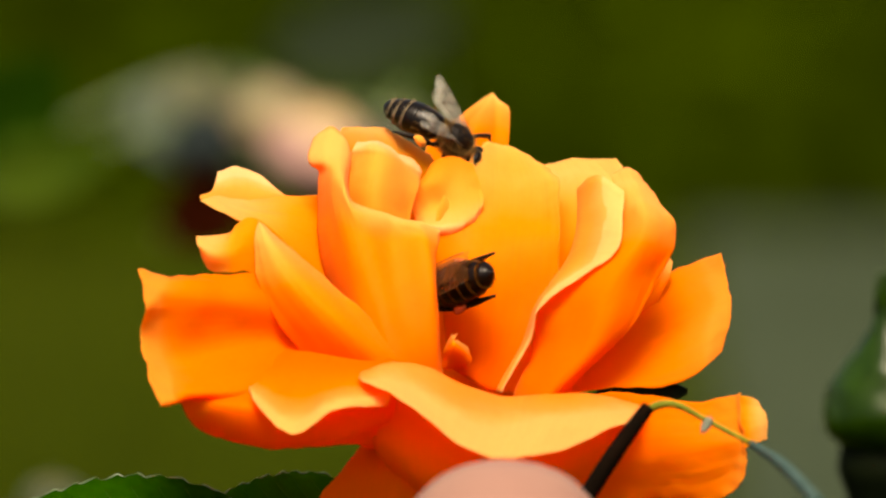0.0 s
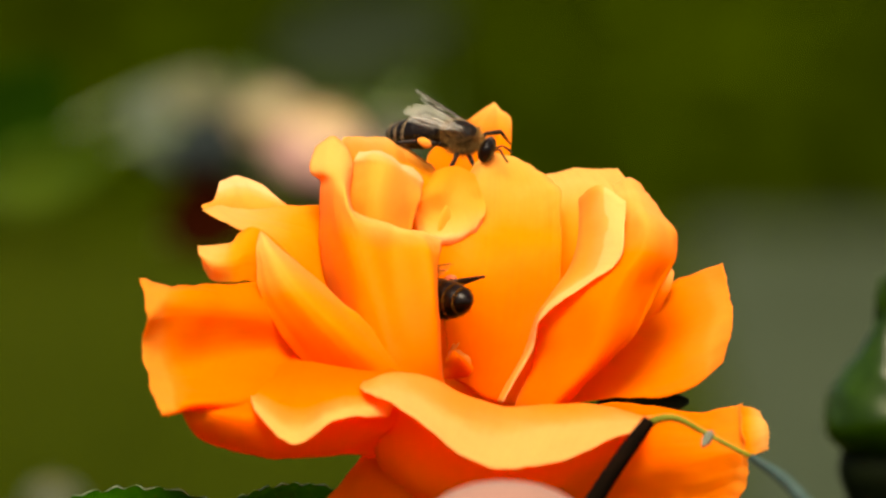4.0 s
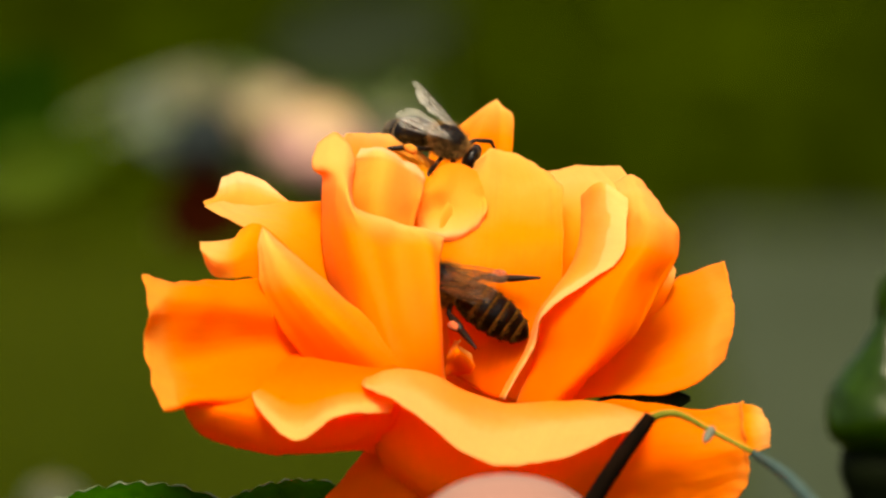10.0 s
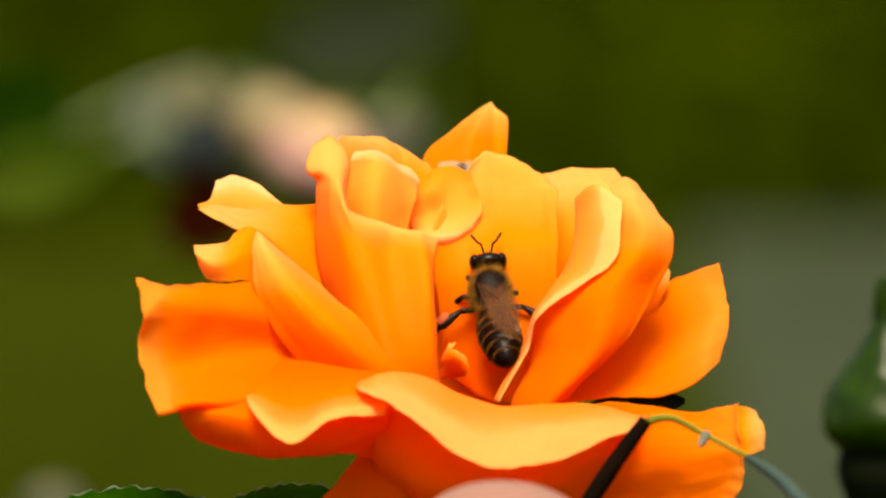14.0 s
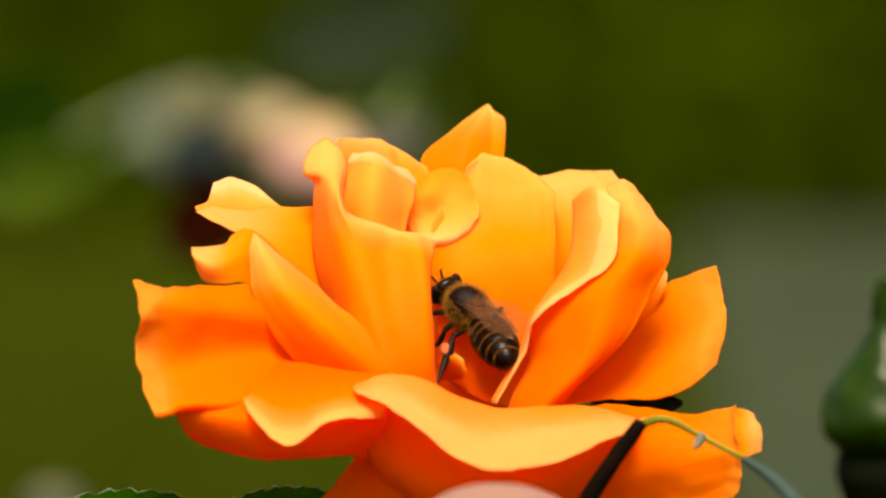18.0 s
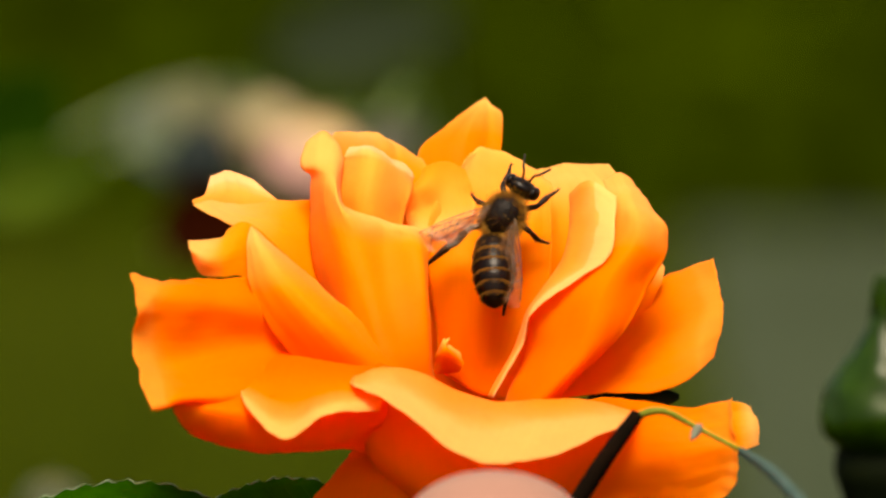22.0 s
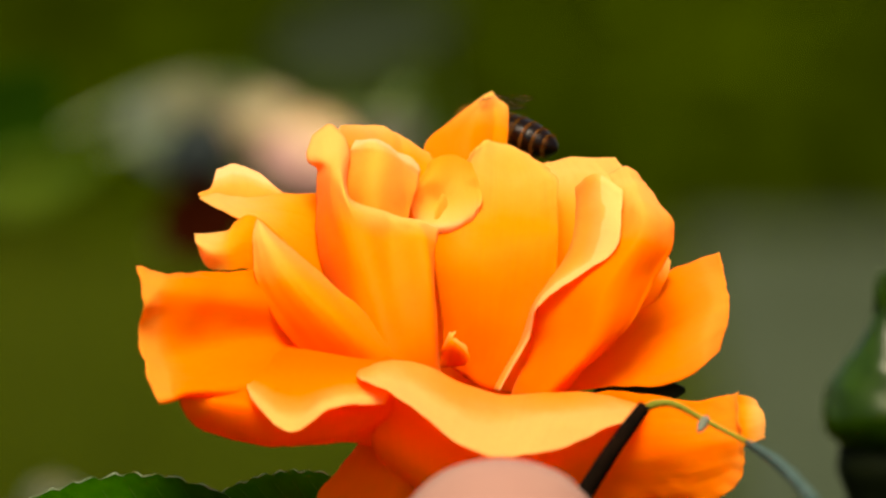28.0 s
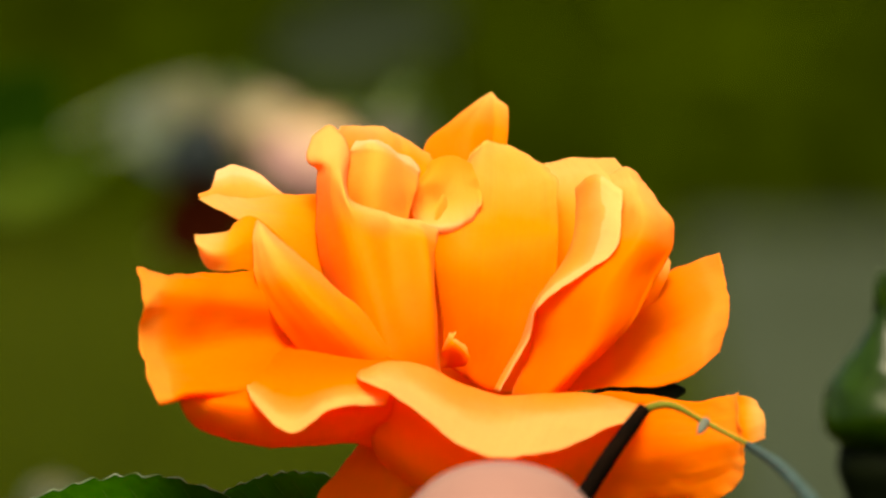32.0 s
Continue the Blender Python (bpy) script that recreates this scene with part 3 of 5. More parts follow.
petal(rose, (
    ((-7.9, -8.6, 4.4), (-3.3, -10.6, 4.1), (1.4, -10.7, 3.5), (6.1, -10.6, 4.1), (9.6, -8.5, 5.0)),
    ((-12.3, -12.9, 11.4), (-6.8, -16.2, 8.9), (-0.4, -18.2, 8.6), (6.0, -17.1, 9.1), (13.1, -10.9, 11.2)),
    ((-13.0, -14.4, 16.3), (-7.9, -14.4, 15.7), (-0.4, -15.5, 14.7), (7.2, -14.5, 14.9), (14.2, -11.5, 14.8)),
    ((-13.7, -15.0, 20.2), (-9.1, -12.9, 20.5), (0.2, -12.3, 17.3), (8.4, -12.2, 17.4), (15.9, -11.4, 16.3)),
    ((-14.2, -18.0, 20.0), (-8.8, -19.1, 19.2), (-0.1, -20.5, 15.6), (7.1, -19.5, 15.8), (15.3, -14.4, 16.3)),
    ((-13.7, -20.0, 19.8), (-8.8, -23.3, 17.3), (-1.6, -25.8, 12.9), (5.0, -24.8, 12.8), (14.4, -17.5, 15.6))), 0.2, LIPPED)
petal(rose, (
    ((4.4, -1.3, 16.3), (7.4, 1.0, 19.2), (12.1, 2.5, 23.8), (16.2, 4.0, 28.9), (16.3, 8.8, 36.2)),
    ((2.2, -2.0, 16.2), (4.5, 0.2, 20.5), (6.8, 1.0, 25.4), (10.3, 2.2, 30.9), (11.9, 7.4, 36.6)),
    ((0.0, -2.8, 16.6), (2.6, -2.2, 21.2), (4.3, -1.6, 25.7), (8.0, -1.6, 31.3), (8.6, 4.0, 37.0)),
    ((0.1, -4.0, 16.7), (2.8, -4.0, 21.3), (4.6, -4.4, 26.2), (9.5, -4.6, 31.2), (10.5, 1.0, 38.8)),
    ((0.3, -4.4, 16.7), (3.1, -4.4, 21.2), (4.9, -6.0, 26.0), (12.3, -7.4, 31.7), (13.3, -2.4, 37.4))), 0.15, FOLDED)
petal(rose, (
    ((1.7, -3.8, 15.8), (4.8, -9.0, 16.5), (7.3, -7.6, 17.3)),
    ((3.6, -2.9, 21.5), (9.0, -9.8, 21.6), (13.2, -7.8, 23.2)),
    ((5.3, -3.7, 26.8), (11.9, -8.6, 28.6), (16.9, -5.6, 28.8)),
    ((9.9, -1.6, 31.9), (14.8, -6.6, 33.3), (18.4, -3.6, 32.5)),
    ((12.1, 1.2, 36.7), (14.9, -2.6, 36.6), (17.4, -0.8, 35.5)),
    ((12.1, 7.0, 38.4), (13.8, 8.6, 39.2), (15.7, 6.4, 37.7))), 0.2, MIDDLE)
petal(rose, (
    ((12.7, 3.4, 22.5), (13.9, 3.3, 21.9), (15.1, 4.3, 21.8)),
    ((16.6, 4.9, 27.7), (17.2, 4.9, 27.1), (17.9, 4.9, 27.1)),
    ((17.7, 6.1, 29.4), (18.1, 6.1, 29.7), (18.5, 6.1, 29.1))), 0.05, GOLDEN)
petal(rose, (
    ((5.0, -2.4, 15.4), (6.2, -0.2, 17.0), (7.4, 0.9, 18.6)),
    ((10.8, -5.2, 17.0), (12.0, -2.0, 19.5), (13.3, 2.3, 22.0)),
    ((16.1, -6.2, 17.4), (17.3, -0.7, 21.8), (17.5, 7.9, 27.2)),
    ((20.5, -5.1, 18.6), (22.1, 0.5, 24.0), (21.1, 9.1, 28.9)),
    ((23.5, -1.9, 20.6), (24.5, 1.6, 25.0), (23.5, 7.2, 30.0))), 0.15, SOFT)
petal(rose, (
    ((7.3, -7.3, 16.6), (7.8, -10.9, 11.2), (8.4, -9.5, 5.1)),
    ((14.8, -10.3, 17.2), (14.7, -13.9, 11.6), (14.8, -11.6, 4.2)),
    ((20.0, -12.3, 16.5), (19.9, -15.3, 12.3), (20.0, -13.5, 5.1)),
    ((24.1, -12.3, 17.3), (24.6, -15.2, 12.9), (24.0, -15.3, 7.5)),
    ((25.0, -13.2, 17.6), (25.5, -15.7, 13.0), (25.4, -16.1, 9.2))), 0.35, SOFT)
petal(rose, (
    ((23.8, -10.3, 17.0), (24.6, -9.6, 14.3), (24.7, -10.9, 11.2)),
    ((25.9, -8.3, 16.7), (26.0, -10.1, 14.3), (26.3, -10.8, 11.9)),
    ((27.2, -7.3, 16.2), (28.0, -9.0, 14.6), (27.9, -9.8, 12.4))), 0.15)
petal(rose, (
    ((-13.2, -7.7, 13.1), (-9.1, -9.6, 14.0), (-5.0, -9.8, 12.2)),
    ((-16.0, -8.1, 9.1), (-10.8, -12.2, 8.4), (-5.6, -12.2, 7.8)),
    ((-18.4, -6.5, 5.3), (-11.4, -10.6, 4.4), (-5.6, -10.7, 3.5)),
    ((-15.0, -4.8, 2.1), (-9.1, -6.8, 1.8), (-4.4, -6.9, 1.5))), 0.15, RED)
petal(rose, (
    ((-5.5, 1.0, 18.4), (-4.4, 1.6, 18.4), (-3.0, 1.2, 18.7)),
    ((-5.7, 0.8, 20.3), (-4.1, 0.0, 20.8), (-2.6, 1.2, 19.6)),
    ((-5.5, 1.4, 21.4), (-4.3, 0.4, 21.7), (-2.8, 1.8, 20.2)),
    ((-5.3, 2.0, 22.5), (-4.3, 0.9, 22.3), (-3.1, 2.4, 20.9))), 0.55, DEEP)
revolve("hip", [(0, -9), (2.2, -8), (3.2, -5), (3.0, -1.5), (2.5, 0.5)], SEPAL, rose, "green swollen rose hip")
tube("stem", [(0, 0, -0.008), (0.004, 0.004, -0.1), (-0.01, 0.01, -0.35), (0.0, 0.01, -0.83)], (0.0022, 0.0024, 0.003, 0.004), STEM, rose)
for k in range(5):
    w = k * 72 + 10
    m = pose(0, 0, 0, 0, 0, w) @ pose(0, 0.0025, -0.001, -25)
    leaf_blade("sepal", 22, 6, SEPAL, rose, m, 0.3, 0.2, 5)
leaf_blade("sepal", 10, 4.5, DARK_SEPAL, rose, Matrix.Translation(Vector((0.0158, 0.0123, 0.8331)) - ROSE_AT) @ pose(0, 0, 0, 80, 88, 0), 0.0, 0.1, 4, "dark green sepal behind the petals")


# ---- foliage round the bloom ----
def leaf_pair():
    spray = tagged(new("rose_leaf_spray"), "dark green serrated rose leaflets under the blossom", "leaf")
    spray.location = (-0.0225, -0.0080, 0.8221)
    o = spray.location
    for tip_at, base_at, width, tilt in (((-0.0484, -0.0129, 0.8220), (-0.0196, -0.0068, 0.8226), 13, 24), ((-0.0262, -0.0008, 0.8224), (-0.0070, 0.0052, 0.8230), 9, 24)):
        a, b = Vector(base_at), Vector(tip_at)
        y = (b - a).normalized()
        z = Vector((0, math.sin(radians(-tilt)), math.cos(radians(tilt))))
        x = y.cross(z).normalized()
        m = Matrix.Translation(a - o) @ Matrix((x, y, x.cross(y))).transposed().to_4x4()
        leaf_blade("leaflet", (b - a).length / MM, width, LEAF, spray, m, 0.0, 0.35, 13, "", LEAF_EDGE)
    tube("leaf_stalk", [Vector((-0.0213, -0.0068, 0.8234)) - o, Vector((-0.0050, 0.0028, 0.8188)) - o], (0.0007, 0.0009), STEM, spray)
    return spray


spray = leaf_pair()


def withered_stem():
    ob = tagged(new("bent_stem"), "bent brown stalk with a thin yellow-green tendril", "stem")
    ob.location = (0.0146, -0.0326, 0.8271)
    o = ob.location
    tube("stalk", [Vector((0.0129, -0.0327, 0.8257)) - o, Vector((0.0146, -0.0324, 0.8289)) - o, Vector((0.0177, -0.0319, 0.8336)) - o, Vector((0.0204, -0.0305, 0.8371)) - o], (0.00092, 0.00090, 0.00085, 0.00070), BROWN_STEM, ob, "dark brown dry stalk")
    tube("tendril", [Vector((0.0199, -0.0306, 0.8363)) - o, Vector((0.0212, -0.0305, 0.8372)) - o, Vector((0.0232, -0.0304, 0.8373)) - o, Vector((0.0260, -0.0306, 0.8359)) - o, Vector((0.0289, -0.0318, 0.8345)) - o, Vector((0.0311, -0.0339, 0.8336)) - o], (0.00045, 0.00045, 0.00038, 0.0003, 0.00028, 0.00026), TENDRIL, ob, "thin yellow-green tendril")
    tube("stub", [Vector((0.0266, -0.0307, 0.8358)) - o, Vector((0.0262, -0.0317, 0.8353)) - o, Vector((0.0258, -0.0328, 0.8348)) - o], (0.0004, 0.0005, 0.0002), SCAR, ob, "pale whitish leaf scar")
    tube("tendril_end", [Vector((0.0308, -0.0339, 0.8337)) - o, Vector((0.0331, -0.0569, 0.8345)) - o, Vector((0.0353, -0.0871, 0.8349)) - o], (0.0004, 0.00062, 0.00065), GREY_STEM, ob, "grey-green end of the tendril")
    return ob


bent = withered_stem()


def small_rose(name, at, label, mat, radius, tilt, rings=((3, 0.25, 1.02), (5, 0.5, 1.0), (6, 0.8, 0.85), (6, 1.0, 0.6)), seed=1, stalk=True, closed=False, cane=None):
    """A rounder rose in rings of cupped petals; radius in mm."""
    ob = tagged(new(name), label, "rose")
    ob.location = at
    rng = random.Random(seed)
    turn = pose(0, 0, 0, *tilt)
    for count, spread, height in rings:
        for k in range(count):
            w0 = 2 * math.pi * k / count + spread * 2 + rng.uniform(-0.1, 0.1)
            half = math.pi / count * 1.35
            rows = []
            for s in (0.0, 0.35, 0.7, 1.0):
                rr = radius * spread * (0.12 + 0.88 * math.sin(s * 1.75) ** 0.8 if s else 0.12)
                if closed:
                    rr = radius * spread * max(0.1, math.sin(math.pi * (0.08 + 0.80 * s)))
                hh = radius * height * (1.25 * s - 0.25 * s * s * (1.2 if spread > 0.9 else 0.6))
                row = []
                for q in (-1, -0.4, 0.4, 1):
                    w = w0 + q * half * (0.45 + 0.55 * math.sin(min(1, s + 0.25) * 1.57))
                    drop = (1 - abs(q)) * 0.06 * radius * s
                    v = turn @ Vector((rr * math.cos(w), rr * math.sin(w), hh + drop))
                    row.append(tuple(v))
                rows.append(row)
            petal(ob, rows, 0.25, mat, 14, 16)
    if stalk:
        lean = cane - at[0] if cane is not None else 0.0
        tube("stem", [(0, 0, 0), (lean * 0.5, 0.02, -0.015 if cane is not None else -0.1), (lean, 0.04, -0.1 if cane is not None else -0.3), (lean, 0.04, -at[2] - 0.01)], (0.0012, 0.0014, 0.002, 0.0035), STEM, ob)
    return ob


near_rose = small_rose("peach_rose", (0.0056, -0.0658, 0.8172), "pale peach rose blossom close to the lens", PEACH, 14, (4, 0, 0), ((5, 0.7, 1.06), (6, 1.0, 1.1)), 3, closed=True)
revolve("heart", [(2, 0), (9.5, 3), (11.2, 8), (10.4, 12.5), (7.6, 16.2), (4, 18.2), (0, 18.9)], PEACH, near_rose, "closed peach heart of the bloom", lumps=0.05)


def bud():
    ob = tagged(new("rose_bud"), "plump closed green rose bud on a dark stem", "bud")
    ob.location = (0.0528, 0.1305, 0.8077)
    ob.scale = (1.06, 1.06, 1.06)
    revolve("bud_body", [(0, 4.6), (4.5, 4.8), (6.2, 5.6), (7.2, 7.2), (7.5, 9.0), (7.1, 10.8), (5.6, 13.9), (4.3, 15.6), (3.1, 17.3), (2.0, 19.4), (1.0, 22)], BUD_GREEN, ob, "glossy green closed bud", lumps=0.12, seed=3)
    # near-black green puts the shade of the bud's lower half into the colour
    revolve("hip", [(0, -14), (3.6, -6), (4.8, -0.9), (5.9, 2.4), (5.6, 5)], DARK_SEPAL, ob, "green hip, the shade under the bud painted dark")
    for k in range(5):
        m = pose(0, 0, 0.0195, 0, 0, k * 72 + 20) @ pose(0, 0.0016, 0, 98)
        leaf_blade("sepal", 5, 1.8, BUD_GREEN, ob, m, 0.06, -0.25, 4)
    tube("stem", [(0, 0, -0.005), (0.004, 0.01, -0.2), (0.0, 0.03, -0.77)], (0.0016, 0.002, 0.0035), STEM, ob)
    return ob


right_bud = bud()


# ---- blurred plants behind ----
def far_leaf(at, length, width, mat, turn, label, name="rose_leaf"):
    ob = tagged(new(name), label, "leaf")
    ob.location = at
    leaf_blade("leaflet", length, width, mat, ob, pose(0, 0, 0, *turn) @ Matrix.Translation((0, -length / 2 * MM, 0)), 0.1, 0.2, 9)
    tube("stem", [pose(0, 0, 0, *turn) @ Vector((0, -length / 2 * MM, 0)), (-at[0] * 0.6, 0.02, 0.002), (-at[0], 0.05, -0.1), (-at[0], 0.05, -at[2])], (0.0006, 0.0009, 0.0015, 0.003), STEM, ob)
    return ob


def dark_hip(at):
    ob = tagged(new("rose_hip"), "dark blue-grey spent rose hip", "hip")
    ob.location = at
    revolve("hip_body", [(0, -6), (3.2, -5.2), (6.0, -1.6), (6.1, 1.8), (3.8, 5.2), (1.5, 6.2)], DARK_HIP, ob, lumps=0.2, seed=5)
    for k in range(5):
        leaf_blade("sepal", 7, 2.5, DARK_SEPAL, ob, pose(0, 0, 0.004, 0, 0, k * 72) @ pose(0, 0.001, 0, 35), 0.2, 0.2, 3)
    tube("stem", [(0, 0, -0.003), (-at[0] * 0.5, 0.02, -0.02), (-at[0], 0.05, -0.1), (-at[0], 0.05, -at[2])], (0.0008, 0.001, 0.0015, 0.003), STEM, ob)
    return ob


TALL = ((3, 0.3, 1.5), (5, 0.6, 1.5), (6, 0.85, 1.42), (6, 1.0, 1.3))
BEHIND = [
    small_rose("cream_rose", (-0.0332, 0.8062, 0.7860), "half-open cream rose blossom behind a pink one", CREAM, 8.5, (25, -15, 0), seed=15, closed=True, cane=0.0),
    small_rose("pink_rose", (-0.0255, 0.7962, 0.7738), "soft pink rose blossom", PINK, 11, (14, 10, 10), TALL, seed=5, closed=True, cane=0.0),
    small_rose("faded_rose", (-0.0475, 0.8270, 0.7790), "withered grey-green rose head", FADED, 16.5, (20, 24, -20), seed=7, closed=True, cane=0.0),
    small_rose("pale_rose", (-0.0101, 0.8275, 0.7832), "small faded grey-mauve rose bloom", FADED, 6, (40, 0, 0), seed=8, closed=True, cane=0.0),
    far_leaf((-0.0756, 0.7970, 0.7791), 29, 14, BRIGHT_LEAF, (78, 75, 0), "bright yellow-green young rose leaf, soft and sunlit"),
    far_leaf((-0.0433, 0.7962, 0.7723), 24, 16, RED_LEAF, (78, 65, 0), "dark reddish-brown young rose leaf"),
    # this leaf's shade is in its dark material, nothing shades it
    far_leaf((-0.0822, 0.8280, 0.7874), 27, 22, DARK_LEAF, (78, 40, 0), "deep green rose leaf, its shade put into the colour"),
    dark_hip((-0.0452, 0.7775, 0.7858)),
]
far_leaf((-0.0104, 0.8150, 0.7852), 11, 9, PALE_LEAF, (78, 60, 0), "pale greyish young rose leaf beside the pink rose")
far_leaf((-0.0205, 1.6, 0.7400), 56, 26, GREY_LEAF, (78, 80, 0), "pale grey-green rose leaf, far out of focus")
small_rose("low_rose", (-0.0648, 0.5921, 0.7439), "dull faded rose bloom low on its bush", FADED, 5, (20, 0, 0), seed=9, closed=True)


# ---- honeybees ----
def wing_mesh(name, length, width, side, parent, mat, notch=0.0):
    """One wing lying along -y from its root, outer edge to the side (mm)."""
    outline = []
    n = 26
    for i in range(n + 1):
        s = i / n
        lead = 0.10 * width * math.sin(math.pi * s)
        trail = width * (math.sin(math.pi * min(1, s * 0.92 + 0.02)) ** 0.7) * (0.35 + 0.65 * s ** 0.7)
        if notch and s > 0.86:
            trail *= 1 - notch * (1 if i % 3 else 0.3)
        outline.append((s * length, lead, trail))
    verts, faces = [], []
    for i, (y, a, b) in enumerate(outline):
        for k in range(6):
            q = k / 5
            x = (a * (1 - q) - b * q) * -side
            verts.append(Vector((-x * 1.0, -y, 0.12 * math.sin(i * 0.9 + k * 1.3) * q)) * MM)
        if i:
            for k in range(5):
                p = (i - 1) * 6 + k
                faces.append((p, p + 1, p + 7, p + 6))
    ob = mesh_object(name, verts, faces, mat, parent, "clear smoky wing membrane")
    return ob, outline


def wing_veins(ob, outline, side):
    n = len(outline)
    lines = [[(i, -0.02) for i in range(0, n - 1, 3)], [(i, 0.28) for i in range(0, n - 5, 3)], [(i, 0.55) for i in range(2, n - 7, 3)], [(12, 0.0), (14, 0.3), (16, 0.62)], [(18, 0.0), (19, 0.3), (20, 0.55)]]
    for line in lines:
        pts = []
        for i, q in line:
            y, a, b = outline[i]
            pts.append(Vector(((a * (1 - q) - b * q) * side, -y, 0.03)) * MM)
        tube("vein", pts, [0.00004] * len(pts), VEIN, ob, sides=5, steps=10)


def leg(parent, root, knee, ankle, foot, basket=None, load=1.0):
    """Femur, tibia and tarsus from root to foot (mm)."""
    ob = tube("leg", [Vector(p) * MM for p in (root, knee)], (0.00035, 0.00028), LEG, parent, "dark jointed leg", 8, 8)
    tube("tibia", [Vector(knee) * MM, Vector(knee).lerp(Vector(ankle), 0.7) * MM, Vector(ankle) * MM], (0.00024, 0.00052 if basket else 0.00030, 0.00028), LEG, ob, sides=8, steps=10)
    tube("tarsus", [Vector(ankle) * MM, Vector(ankle).lerp(Vector(foot), 0.35) * MM, Vector(foot) * MM], (0.00038 if basket else 0.00023, 0.00032 if basket else 0.00020, 0.00011), LEG, ob, sides=8, steps=10)
    for s in (-1, 1):
        tube("claw", [Vector(foot) * MM, (Vector(foot) + Vector((0.15 * s, 0.25, -0.15))) * MM], (0.00008, 0.00004), LEG, ob, sides=5, steps=4)
    if basket:
        bm = bmesh.new()
        c = Vector(knee).lerp(Vector(ankle), 0.62) + Vector((0.35 if knee[0] > 0 else -0.35, 0, 0.15))
        for v in ellipsoid(bm, c, (0.62 * load, 0.95 * load, 0.55 * load), 14, 10):
            v.co += Vector((noise.noise(v.co * 2200), noise.noise(v.co * 2200 + Vector((9, 0, 0))), 0)) * 0.00012
        part("pollen_load", bm, basket, ob, "orange pollen load packed on the hind leg")
    return ob


